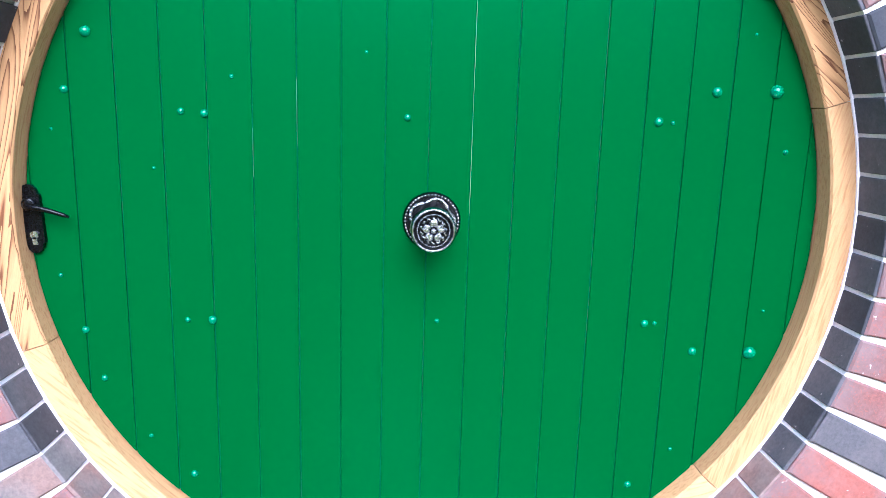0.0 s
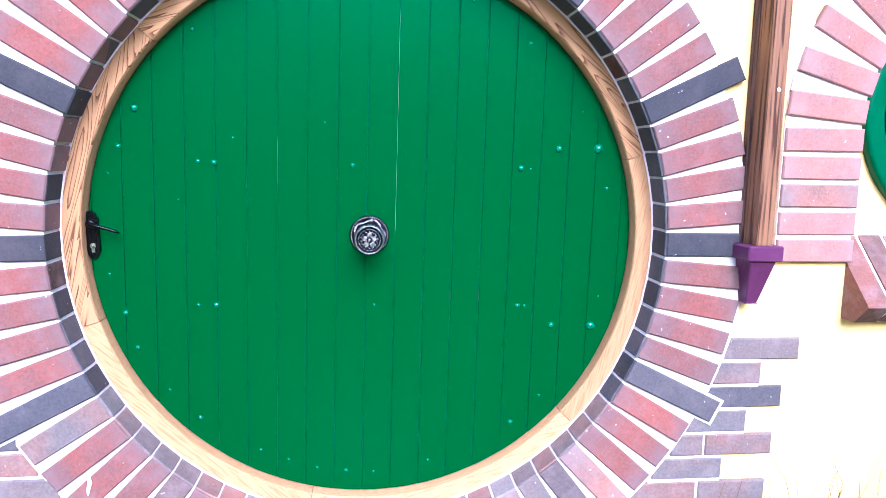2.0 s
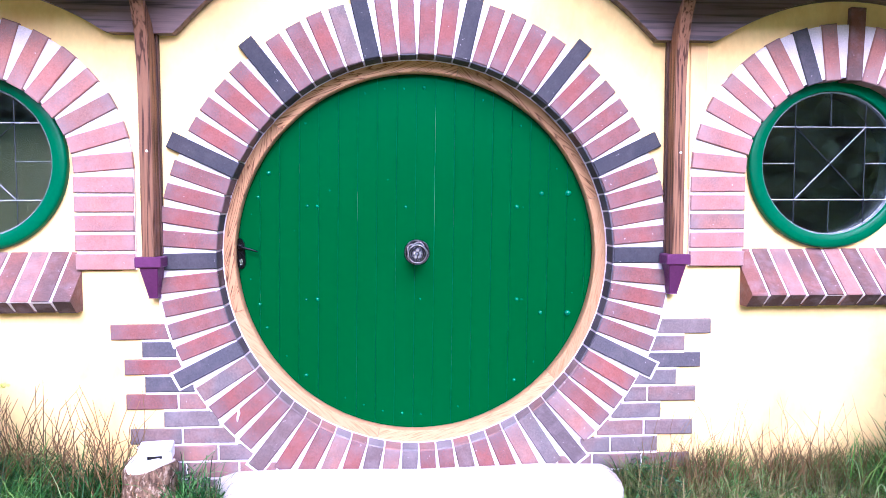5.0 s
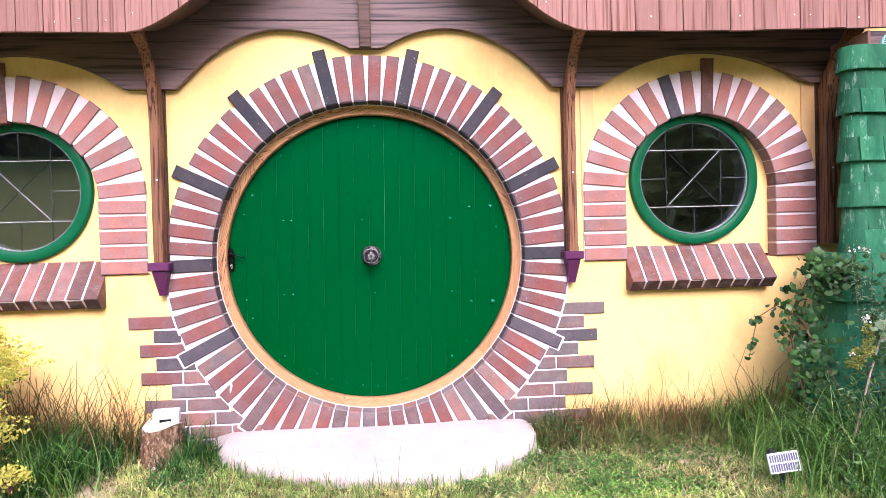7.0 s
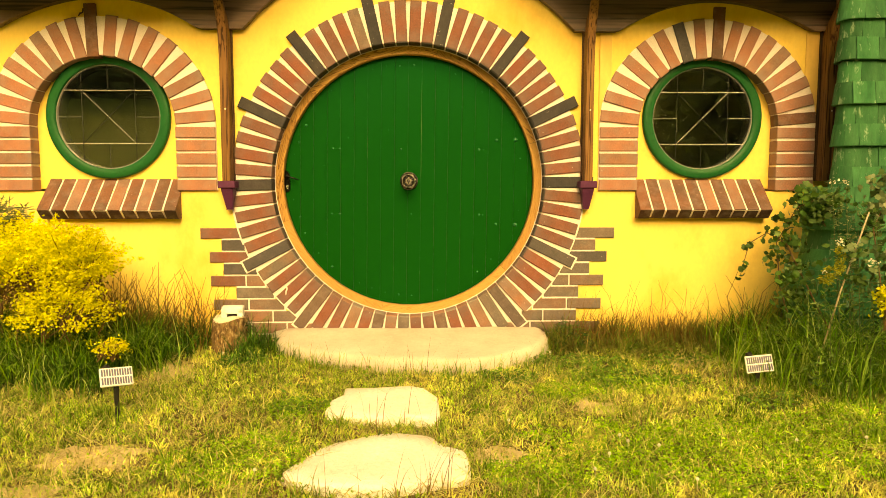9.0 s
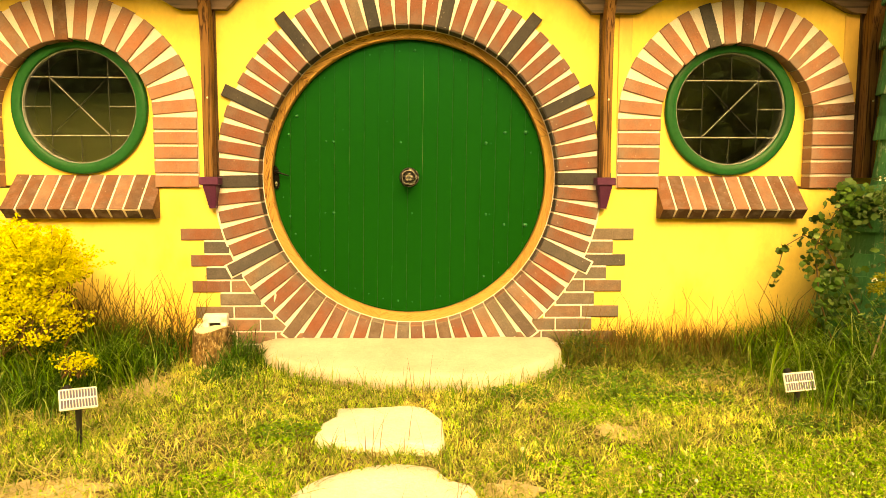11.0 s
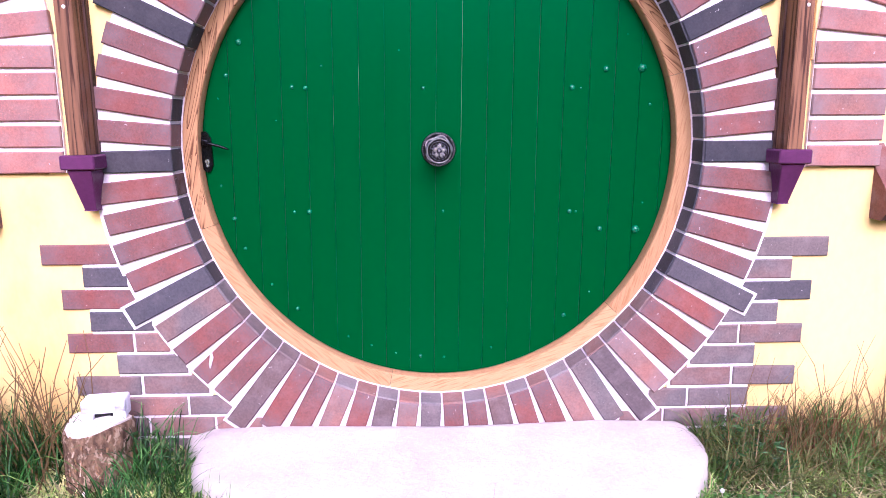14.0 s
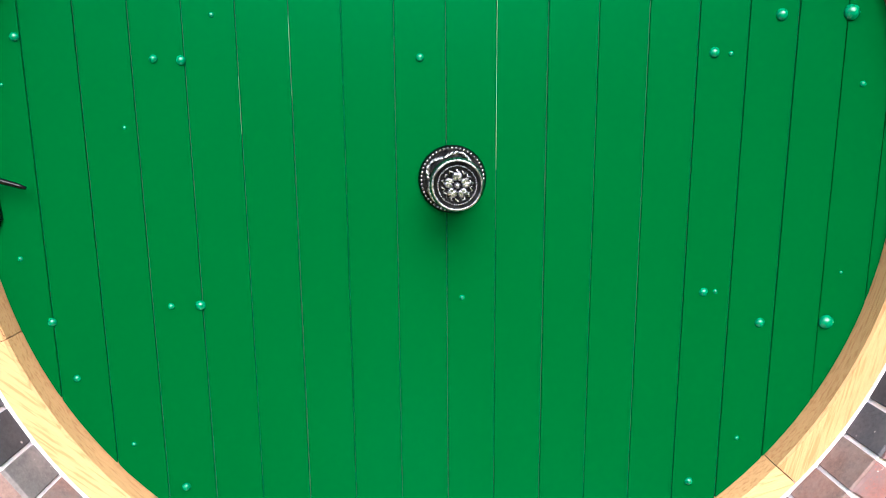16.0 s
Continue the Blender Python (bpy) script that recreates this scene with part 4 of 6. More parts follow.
for z in (0.055, -0.055):
    part("screw", lathe([(-0.008, 0.004), (-0.0105, 0.0025)], 10), BLACK_IRON, handle, at=pose(0, 0, z))


# ---------------------------------------------------------------- round windows
def round_window(wx, number):
    cx = 1.771 if wx > 0 else -1.771
    win = thing("window_" + number, lathe([(0.0, 0.362), (-0.02, 0.3625), (-0.027, 0.358), (-0.030, 0.350), (-0.030, 0.310), (-0.027, 0.306), (-0.014, 0.304), (0.0, 0.304)], 72), WIN_GREEN,
                "round green-framed window with leaded lights", "window", "round windows", "structure", smooth=True, at=pose(cx, 0.088, 1.512))
    win.data.polygons.foreach_set("use_smooth", [len(p.vertices) == 4 for p in win.data.polygons])
    # the frame is an open ring: take the caps away
    bm = bmesh.new()
    bm.from_mesh(win.data)
    bmesh.ops.delete(bm, geom=[f for f in bm.faces if len(f.verts) > 4], context="FACES")
    bm.to_mesh(win.data)
    bm.free()
    # black colour stands for the shade inside the reveal
    part("reveal", annulus(0.304, 0.344, 0.001, 0.11, steps=64), BLACK_PLASTIC, win, "reveal behind the glass, its shade put in as black")
    part("bead", annulus(0.2992, 0.3045, -0.0165, 0.004, steps=72), RIM, win, "thin bright metal bead")
    pane = part("pane", lathe([(-0.008, 0.3045), (-0.004, 0.3045)], 64), GLASS, win, "dark reflecting glass")
    inner = part("pane", lathe([(0.008, 0.3045), (0.012, 0.3045)], 64), GLASS, win, "dark reflecting glass")
    pane.visible_shadow = inner.visible_shadow = False
    g = 0.155
    chord = math.sqrt(0.301 ** 2 - g * g)
    runs = [((-chord, g), (chord, g)), ((-chord, -g), (chord, -g)), ((-g, -chord), (-g, chord)), ((g, -chord), (g, chord)),
            ((-0.301, 0), (-g, 0)), ((g, 0), (0.301, 0)), ((0, g), (0, 0.301)), ((0, -0.301), (0, -g)), ((-g, -g), (g, g)), ((-g, g), (g, -g))]
    for n, ((x0, z0), (x1, z1)) in enumerate(runs):
        d = math.hypot(x1 - x0, z1 - z0)
        w = 0.0024 if n < 2 else 0.0014
        s = bmesh.new()
        rows = [[s.verts.new((x, y, z)) for y, z in ((-0.0085, -w), (-0.0115, -w * 0.6), (-0.0125, 0.0), (-0.0115, w * 0.6), (-0.0085, w))] for x in (-d / 2, d / 2)]
        for k in range(4):
            s.faces.new((rows[0][k], rows[0][k + 1], rows[1][k + 1], rows[1][k]))
        # strips that catch light from above are coloured pale, the unlit ones dark
        bright = n in (0, 1, 4, 5) or n == (8 if wx > 0 else 9)
        part("lead_strip", s, LEAD if bright else LEAD_SHADED, win, "", at=pose((x0 + x1) / 2, -0.0003 * n, (z0 + z1) / 2, 0, -math.degrees(math.atan2(z1 - z0, x1 - x0))))
    return win


for (wx, wz), number in zip(WINDOWS, "12"):
    round_window(wx, number)

# ---------------------------------------------------------------- timber: posts, corbels, boards, roof
def edge_z(x):
    """Lower edge of the plank roof front: level at the sides, an eyebrow over the door."""
    lift = 0.0
    if abs(x) < 1.06:
        u = (1.06 - abs(x)) / 1.06
        lift = 0.62 * (u * u * (3 - 2 * u)) ** 0.85
    return 2.19 + lift + 0.02 * max(0.0, x - 1.8)


def rise(u):
    return 1 - (1 - u) ** 2


SCALLOP = ((-2.9, 2.01), (-2.33, 2.01), (-1.73, 2.178), (-1.205, 2.004), (-0.945, 2.004), (-0.43, 2.302), (-0.082, 2.204), (0.088, 2.204), (0.41, 2.304),
           (0.968, 2.0), (1.222, 2.0), (1.775, 2.177), (2.37, 2.012), (2.62, 2.012))


def scallop_z(x):
    for (xa, za), (xb, zb) in zip(SCALLOP, SCALLOP[1:]):
        if xa <= x <= xb:
            u = (x - xa) / (xb - xa)
            if abs(za - zb) < 0.006:
                return za + (zb - za) * u
            return za + (zb - za) * rise(u) if zb > za else zb + (za - zb) * rise(1 - u)
    return 2.01


EAVE_Y = -0.34
xs = [-2.9 + 0.03 * k for k in range(185)]
board = thing("scalloped_board", slab([[(x, scallop_z(x)) for x in xs] + [(xs[-1], 2.97), (xs[0], 2.97)]], -0.028, 0.018), DARK_WOOD,
              "dark stained scalloped timber board under the eaves", "fascia board")

part("board_lip", box(-0.93, 0.95, -0.0340, -0.0275, 2.343, 2.357, 0.0015), DARK_WOOD, board, "raised joint between two boards")

sof = bmesh.new()
rows = []
for k in range(109):
    x = -2.7 + 0.05 * k
    z = edge_z(x)
    rows.append([sof.verts.new(p) for p in ((x, EAVE_Y + 0.004, z + 0.012), (x, -0.03, z + 0.10), (x, -0.03, z + 0.13), (x, EAVE_Y + 0.004, z + 0.04))])
for p, q in zip(rows, rows[1:]):
    for j in range(4):
        sof.faces.new((p[j], p[(j + 1) % 4], q[(j + 1) % 4], q[j]))
thing("soffit", sof, DARK_WOOD, "dark stained timber underside of the eaves", "soffit", kind="structure")

roof = thing("roof", box(-6.2, 6.2, EAVE_Y + 0.03, 3.8, 3.13, 3.25), ROOF_WOOD, "plank-fronted roof over the house front", "roof", kind="structure")
pw = 0.118
for k in range(-46, 24):
    x0 = k * pw
    w = pw - 0.004
    if x0 < -2.75 or x0 > 2.75:
        z_l = z_r = 2.19
    else:
        z_l, z_r = edge_z(x0), edge_z(x0 + w)
    zm = edge_z(x0 + w / 2)
    y = EAVE_Y - 0.02 + rng.uniform(-0.003, 0.003)
    b = slab([[(-w / 2, z_l), (0, zm), (w / 2, z_r), (w / 2, 3.13), (-w / 2, 3.13)]], y, y + 0.022)
    part("roof_plank", b, ROOF_WOOD, roof, at=pose(x0 + w / 2, 0, rng.uniform(-0.002, 0.002)))
nail = mesh_of(lathe([(0, 1), (-0.6, 0.8), (-0.8, 0.2)], 8), "nail", STEEL)
for k in range(-19, 23):
    x = k * pw + 0.06
    for dz in (0.05, 0.2):
        if rng.random() < 0.5:
            piece("nail", nail, roof, pose(x + rng.uniform(-0.03, 0.03), EAVE_Y - 0.0225, edge_z(x) + dz + rng.uniform(-0.02, 0.02)) @ Matrix.Scale(0.0045, 4))


def sweep(rows, w):
    """A timber of width w in x through rows of (y, z, half thickness, angle of the cut)."""
    bm = bmesh.new()
    rings = []
    for y, z, h, a in rows:
        c, s = math.cos(radians(a)), math.sin(radians(a))
        e = 0.004
        ring = []
        for px, pt in ((-w / 2 + e, -h), (w / 2 - e, -h), (w / 2, -h + e), (w / 2, h), (-w / 2, h), (-w / 2, -h + e)):
            ring.append(bm.verts.new((px, y + pt * c, z + pt * s)))
        rings.append(ring)
    for p, q in zip(rings, rings[1:]):
        for j in range(6):
            bm.faces.new((p[j], p[(j + 1) % 6], q[(j + 1) % 6], q[j]))
    bm.faces.new(rings[0])
    bm.faces.new(rings[-1])
    return bm


def timber_post(x, w, low, label):
    body = sweep([(-0.027, low, 0.043, 0), (-0.027, 1.5, 0.043, 0), (-0.027, 1.80, 0.043, 0), (-0.031, 1.88, 0.044, -3), (-0.045, 1.97, 0.045, -12), (-0.08, 2.06, 0.046, -28),
                  (-0.14, 2.14, 0.046, -42), (-0.22, 2.205, 0.045, -55), (-0.30, 2.245, 0.043, -62)], w)
    post = thing("timber_post", body, POST_WOOD, label, "post", "posts on the front wall", at=pose(x, 0, 0))
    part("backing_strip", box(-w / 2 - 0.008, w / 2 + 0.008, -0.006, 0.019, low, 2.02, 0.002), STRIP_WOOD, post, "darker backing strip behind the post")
    for z in (1.545,):
        part("bolt", lathe([(-0.069, 0.006), (-0.0715, 0.005), (-0.073, 0.002)], 10), CUT_WOOD, post, "pale round bolt plug", at=pose(0.004, 0, z))
    return post


timber_post(-1.049, 0.050, 1.136, "reddish brown stained timber post on a plum corbel")
timber_post(1.052, 0.048, 1.136, "reddish brown stained timber post on a plum corbel")
timber_post(2.474, 0.066, 1.136, "reddish brown timber post beside the shingled column")
pend = sweep([(-0.034, 2.208, 0.012, 0), (-0.04, 2.26, 0.022, 0), (-0.055, 2.35, 0.03, -8), (-0.09, 2.48, 0.034, -22), (-0.16, 2.60, 0.034, -35), (-0.26, 2.70, 0.03, -48)], 0.06)
thing("roof_brace", pend, DARK_WOOD, "dark stained curved brace under the eyebrow roof", "brace")


def corbel(x):
    bm = bmesh.new()
    rows = []
    for z, w, d in ((0.970, 0.036, 0.030), (0.968, 0.034, 0.028), (1.093, 0.072, 0.074)):
        rows.append([bm.verts.new(p) for p in ((-w / 2, 0.02, z), (-w / 2, -d, z), (w / 2, -d, z), (w / 2, 0.02, z))])
    rows = [rows[1], rows[2]]
    for p, q in zip(rows, rows[1:]):
        for j in range(4):
            bm.faces.new((p[j], p[(j + 1) % 4], q[(j + 1) % 4], q[j]))
    bm.faces.new(rows[0])
    bm.faces.new(rows[1])
    bmesh.ops.delete(bm, geom=[v for v in bm.verts if not v.link_faces], context="VERTS")
    bmesh.ops.bevel(bm, geom=bm.edges[:], offset=0.003, segments=1, affect="EDGES")
    ob = thing("corbel", bm, PURPLE, "small plum-painted wooden corbel under a post", "corbel", "corbels under the posts", at=pose(x, 0, 0))
    part("cap", box(-0.050, 0.050, -0.083, 0.02, 1.093, 1.135, 0.004), PURPLE, ob)
    return ob


corbel(-1.049)
corbel(1.052)

# shingled column
COL = (2.426, -0.33)      # middle of the rounded end; the front runs on straight to the side
TIERS = ((1.03, 2.06, 0.07), (0.60, 1.03, 0.205), (-0.2, 0.60, 0.29))


def col_r(z):
    """Radius of the rounded end at a height: straight above, two wider tiers at the foot."""
    return next(r for low, top, r in TIERS if z > low)


def col_point(u, r):
    """Place and outward angle at u metres along the plan, from the back round the end and along the front."""
    arc = math.pi * r
    if u < arc:
        a = math.pi / 2 + u / r
        return COL[0] + r * math.cos(a), COL[1] + r * math.sin(a), math.degrees(a)
    return COL[0] + u - arc, COL[1] - r, 270.0


body = bmesh.new()
for low, top, r in TIERS:
    plan = [col_point(math.pi * (r - 0.012) * k / 24, r - 0.012)[:2] for k in range(25)] + [(3.7, COL[1] - r + 0.012), (3.7, COL[1] + r - 0.012)]
    lo, hi = ([body.verts.new((x, y, z)) for x, y in plan] for z in (low, top + (0.0 if top > 2 else 0.02)))
    for k in range(len(plan)):
        body.faces.new((lo[k], lo[(k + 1) % len(plan)], hi[(k + 1) % len(plan)], hi[k]))
    body.faces.new(hi)
    body.faces.new(lo)
column = thing("shingled_column", body, SHINGLE, "rounded column clad in weathered sea-green shingles", "column")
shapes = {}
COURSES = (1.99, 1.885, 1.776, 1.651, 1.545, 1.426, 1.32, 1.207, 1.093, 0.98, 0.87, 0.756, 0.645, 0.54, 0.43, 0.32, 0.21)
for row, low_z in enumerate(COURSES):
    h = 0.118
    lip = 0.006 if row % 2 else 0.022
    base = col_r(low_z)
    r = base + lip
    u = 0.35 * base + rng.uniform(0.0, 0.05)
    while u < math.pi * r + 0.9:
        bent = u < math.pi * r - 0.05
        wide = min(rng.choice((0.07, 0.09, 0.11)), 0.75 * r) if bent else rng.choice((0.12, 0.16, 0.20))
        key = (wide, round(r, 3), bent)
        if key not in shapes:
            b = bmesh.new()
            rows = []
            for j in range(5):
                t = (j / 4 - 0.5) * wide
                sag = -t * t / (2 * r) if bent else 0.0
                rows.append([b.verts.new(p) for p in ((t, sag - 0.014, 0.0), (t, sag, 0.0), (t, sag + 0.001, 0.004), (t, sag - 0.004 - 0.4 * lip, h), (t, sag - 0.018 - 0.4 * lip, h))])
            for p, q in zip(rows, rows[1:]):
                for j in range(5):
                    b.faces.new((p[j], p[(j + 1) % 5], q[(j + 1) % 5], q[j]))
            b.faces.new(rows[0])
            b.faces.new(rows[-1])
            shapes[key] = mesh_of(b, "shingle", SHINGLE)
        x, y, ang = col_point(u + wide / 2, r)
        piece("shingle", shapes[key], column, pose(x, y, low_z + rng.choice((-0.002, -0.001, 0.0, 0.0, 0.001, 0.004)), 0, rng.uniform(-0.2, 0.2), ang - 90))
        u += wide + 0.0035

# boxed eave end with a round vent grille
eave_box = thing("eave_box", box(2.49, 3.6, -0.345, -0.05, 2.06, 2.19, 0.004), DARK_WOOD, "dark timber eave box over the shingled column", "eave box")
part("end_board", box(2.476, 2.49, -0.35, -0.06, 2.05, 2.19, 0.002), ROOF_WOOD, eave_box, "pale weathered end board")
vent = thing("vent_grille", annulus(0.043, 0.052, -0.012, 0.0, steps=40), MINT, "round mint-green louvred vent on the eave box", "vent", at=pose(2.595, -0.346, 2.125))
for k in range(-4, 5):
    half = math.sqrt(0.045 ** 2 - (k * 0.0098) ** 2)
    part("louvre", box(-half, half, -0.009, -0.003, k * 0.0098 - 0.0022, k * 0.0098 + 0.0022), MINT, vent)
part("back_plate", lathe([(-0.002, 0.044), (-0.0005, 0.044)], 32), BLACK_PLASTIC, vent, "dark gap behind the louvres")


# ---------------------------------------------------------------- stones
def stone(name, outline, top, thick, material, label, category, group="", seed=1, slope=(0.0, 0.0), soft=0.03, fine=3):
    """A slab of stone from a plan outline of (x, y): rounded worn edges, uneven top."""
    bm = bmesh.new()
    n = len(outline)
    pts = []
    for k in range(n):
        p0, p1, p2, p3 = (Vector((*outline[(k + j) % n], 0)) for j in (-1, 0, 1, 2))
        for j in range(fine):
            t = j / fine
            pts.append(0.5 * ((2 * p1) + (p2 - p0) * t + (2 * p0 - 5 * p1 + 4 * p2 - p3) * t * t + (3 * p1 - p0 - 3 * p2 + p3) * t ** 3))
    c = sum(pts, Vector()) / len(pts)
    rings = []
    for inset, dz in ((0.0, -thick), (-0.3 * soft, -thick * 0.5), (0.0, -soft), (soft * 0.4, -soft * 0.35), (soft, 0.0), (soft * 1.8, 0.003)):
        ring = []
        for p in pts:
            d = (p - c)
            q = p - d.normalized() * inset
            w = noise.noise(q * 6 + Vector((seed * 3.1, 0, dz * 9)))
            q += d.normalized() * w * soft * 0.5
            z = top + dz + slope[0] * q.x + slope[1] * q.y + 0.012 * noise.noise(q * 4 + Vector((0, 0, seed)))
            ring.append(bm.verts.new((q.x, q.y, z)))
        rings.append(ring)
    m = len(pts)
    for p, q in zip(rings, rings[1:]):
        for k in range(m):
            bm.faces.new((p[k], p[(k + 1) % m], q[(k + 1) % m], q[k]))
    last = rings[-1]
    for f in (0.66, 0.33):
        ring = []
        for v in last if f == 0.66 else rings[-1]:
            q = c + (v.co - c) * (0.66 if f == 0.66 else 0.5)
            z = top + slope[0] * q.x + slope[1] * q.y + 0.012 * noise.noise(Vector((q.x, q.y, 0)) * 4 + Vector((0, 0, seed)))
            ring.append(bm.verts.new((q.x, q.y, z)))
        for k in range(m):
            bm.faces.new((rings[-1][k], rings[-1][(k + 1) % m], ring[(k + 1) % m], ring[k]))
        rings.append(ring)
    bm.faces.new(rings[-1])
    return thing(name, bm, material, label, category, group, smooth=True)


STEP = ((-0.762, -0.008), (-0.768, -0.13), (-0.725, -0.25), (-0.55, -0.37), (-0.30, -0.455), (0.0, -0.50), (0.30, -0.515), (0.52, -0.465), (0.69, -0.35), (0.80, -0.19), (0.805, -0.07), (0.70, -0.008), (0.0, -0.006))
stone("door_step", STEP, 0.262, 0.22, STONE, "pale worn stone doorstep with a bowed front", "step", seed=2, slope=(0.005, 0.15), soft=0.026)
STONE_A = ((-0.313, -0.724), (-0.30, -0.82), (-0.352, -0.90), (-0.36, -1.03), (-0.333, -1.08), (-0.257, -1.09), (-0.1, -1.13), (0.013, -1.11), (0.127, -1.15), (0.160, -1.09), (0.155, -0.846), (0.09, -0.735), (0.024, -0.70), (-0.149, -0.728))
stone("stepping_stone", STONE_A, 0.125, 0.1, LIMESTONE, "cream broken-edged limestone stepping stone in the grass", "stepping stone", "stepping stones", seed=5, slope=(0, 0.03), soft=0.008, fine=1)
STONE_B = ((-0.438, -1.60), (-0.399, -1.48), (-0.286, -1.325), (-0.096, -1.228), (0.071, -1.222), (0.13, -1.25), (0.17, -1.335), (0.25, -1.40), (0.262, -1.50), (0.255, -1.61), (0.138, -1.645), (-0.019, -1.69), (-0.172, -1.70), (-0.33, -1.67))
stone("stepping_stone", STONE_B, 0.105, 0.12, LIMESTONE, "large cream pointed limestone stepping stone in the grass", "stepping stone", "stepping stones", seed=9, slope=(0, 0.042), soft=0.009)

# log with a white plastic box on it
lx, ly = -1.035, -0.14
logb = bmesh.new()
rings = []
for zz, rr in ((0.06, 0.108), (0.14, 0.102), (0.22, 0.098), (0.30, 0.097), (0.335, 0.096), (0.343, 0.090)):
    ring = []
    for k in range(26):
        a = 2 * math.pi * k / 26
        r = rr * (1 + 0.10 * noise.noise(Vector((math.cos(a) * 2.5, math.sin(a) * 2.5, zz * 7))))
        ring.append(logb.verts.new((r * math.cos(a), r * math.sin(a), zz + 0.012 * math.cos(a * 2 + 1))))
    rings.append(ring)
for p, q in zip(rings, rings[1:]):
    for k in range(26):
        logb.faces.new((p[k], p[(k + 1) % 26], q[(k + 1) % 26], q[k]))
log = thing("log", logb, BARK, "short upright log with flaking bark", "log", smooth=True, at=pose(lx, ly, 0))
flakes = bmesh.new()
for k in range(300):
    a, zz = rng.uniform(0, 2 * math.pi), rng.uniform(0.10, 0.335)
    fl = box(-rng.uniform(0.001, 0.0035), rng.uniform(0.001, 0.0035), -0.0015, 0.0015, -rng.uniform(0.004, 0.016), rng.uniform(0.004, 0.016), 0.0006)
    r = 0.104 - 0.04 * max(0.0, zz - 0.06)
    bmesh.ops.transform(fl, matrix=pose(r * math.cos(a), r * math.sin(a), zz, rng.uniform(-22, 22), rng.uniform(-35, 35), math.degrees(a) - 90 + rng.uniform(-15, 15)), verts=fl.verts[:])
    join(flakes, fl)
tagged(part("flaking_bark", flakes, FLAKE, log), "curling flakes of pale and dark bark", kind="stuff")
part("cut_knot", lathe([(0.0, 0.008), (-0.004, 0.0075), (-0.006, 0.005)], 12), CUT_WOOD, log, "small pale cut knot", at=pose(-0.012, -0.100, 0.165))
capb = bmesh.new()
ring = []
for k in range(20):
    a = 2 * math.pi * k / 20
    r = 0.0885 * (1 + 0.10 * noise.noise(Vector((math.cos(a) * 2.5, math.sin(a) * 2.5, 2.4)))) * (1 - 0.06 * (k % 3 == 1))
    ring.append(capb.verts.new((r * math.cos(a), r * math.sin(a), 0.347 + 0.012 * math.cos(a * 2 + 1))))
low = [capb.verts.new((v.co.x, v.co.y, v.co.z - 0.012)) for v in ring]
capb.faces.new(ring)
for k in range(20):
    capb.faces.new((ring[k], ring[(k + 1) % 20], low[(k + 1) % 20], low[k]))
part("cut_top", capb, CUT_WOOD, log, "bleached sawn top")
wb = box(-0.062, 0.062, -0.012, 0.034, 0.0, 0.064, 0.007, 2)
for x0, x1, z0, z1 in ((-0.062, -0.031, -0.004, 0.05), (0.027, 0.062, -0.004, 0.05), (-0.062, 0.062, 0.022, 0.064)):
    box(x0, x1, -0.034, -0.011, max(z0, 0.0), z1, 0.004, bm=wb)
wbox = thing("plastic_box", wb, WHITE_PLASTIC, "small white plastic box with a dark slot on the log", "box", at=pose(lx + 0.012, ly + 0.03, 0.348, 0, 0, 8))
part("slot", box(-0.030, 0.026, -0.0155, -0.0118, 0.003, 0.021), BLACK_PLASTIC, wbox, "dark opening in the front")


# solar garden lights
def solar_light(x, y, top, yaw, back, lean):
    ob = thing("solar_light", tube([(0, 0.012, -0.28), (0, 0.012, -0.04)], [0.008, 0.013], 10), BLACK_PLASTIC, "small solar garden light with a white-framed panel on a black stake",
               "solar light", "solar lights", at=pose(x, y, top, 0, 0, yaw))
    tilt = pose(0, 0, -0.04, -back, lean, 0)
    panel = part("panel", box(-0.067, 0.067, -0.006, 0.006, -0.042, 0.042, 0.003), WHITE_PLASTIC, ob, "white-framed panel", at=tilt)
    for r in range(2):
        for k in range(12):
            cx = -0.0578 + 0.0105 * k
            part("cell", box(cx - 0.0037, cx + 0.0037, -0.0075, -0.0055, (0.0035 if r else -0.035), (0.035 if r else -0.0035)), SOLAR, panel)
    part("lamp_head", tube([(-0.02, 0.03, -0.06), (-0.03, 0.045, -0.012), (-0.032, 0.055, 0.0)], [0.012, 0.018, 0.015], 14), BLACK_PLASTIC, ob)
    return ob


solar_light(-1.262, -1.08, 0.308, 36, 32, 4)
solar_light(1.757, -0.765, 0.262, -2, 14, -6)

# ---------------------------------------------------------------- plants
grng = np.random.default_rng(7)


def inside(px, py, outline, grow=0.0):
    cx, cy = sum(p[0] for p in outline) / len(outline), sum(p[1] for p in outline) / len(outline)
    hit = False
    n = len(outline)
    for k in range(n):
        x0, y0 = outline[k]
        x1, y1 = outline[(k + 1) % n]
        x0, y0, x1, y1 = cx + (x0 - cx) * (1 + grow), cy + (y0 - cy) * (1 + grow), cx + (x1 - cx) * (1 + grow), cy + (y1 - cy) * (1 + grow)
        if (y0 > py) != (y1 > py) and px < (x1 - x0) * (py - y0) / (y1 - y0) + x0:
            hit = not hit
    return hit


def open_ground(x, y):
    return not (inside(x, y, STEP, 0.0) or inside(x, y, STONE_A, -0.07) or inside(x, y, STONE_B, -0.12) or (x - lx) ** 2 + (y - ly) ** 2 < 0.0085) and y < 0.012


def bare(x, y):
    return noise.noise(Vector((x * 1.7, y * 1.7, 4.2))) + 0.45 * noise.noise(Vector((x * 5.0, y * 5.0, 1.1)))


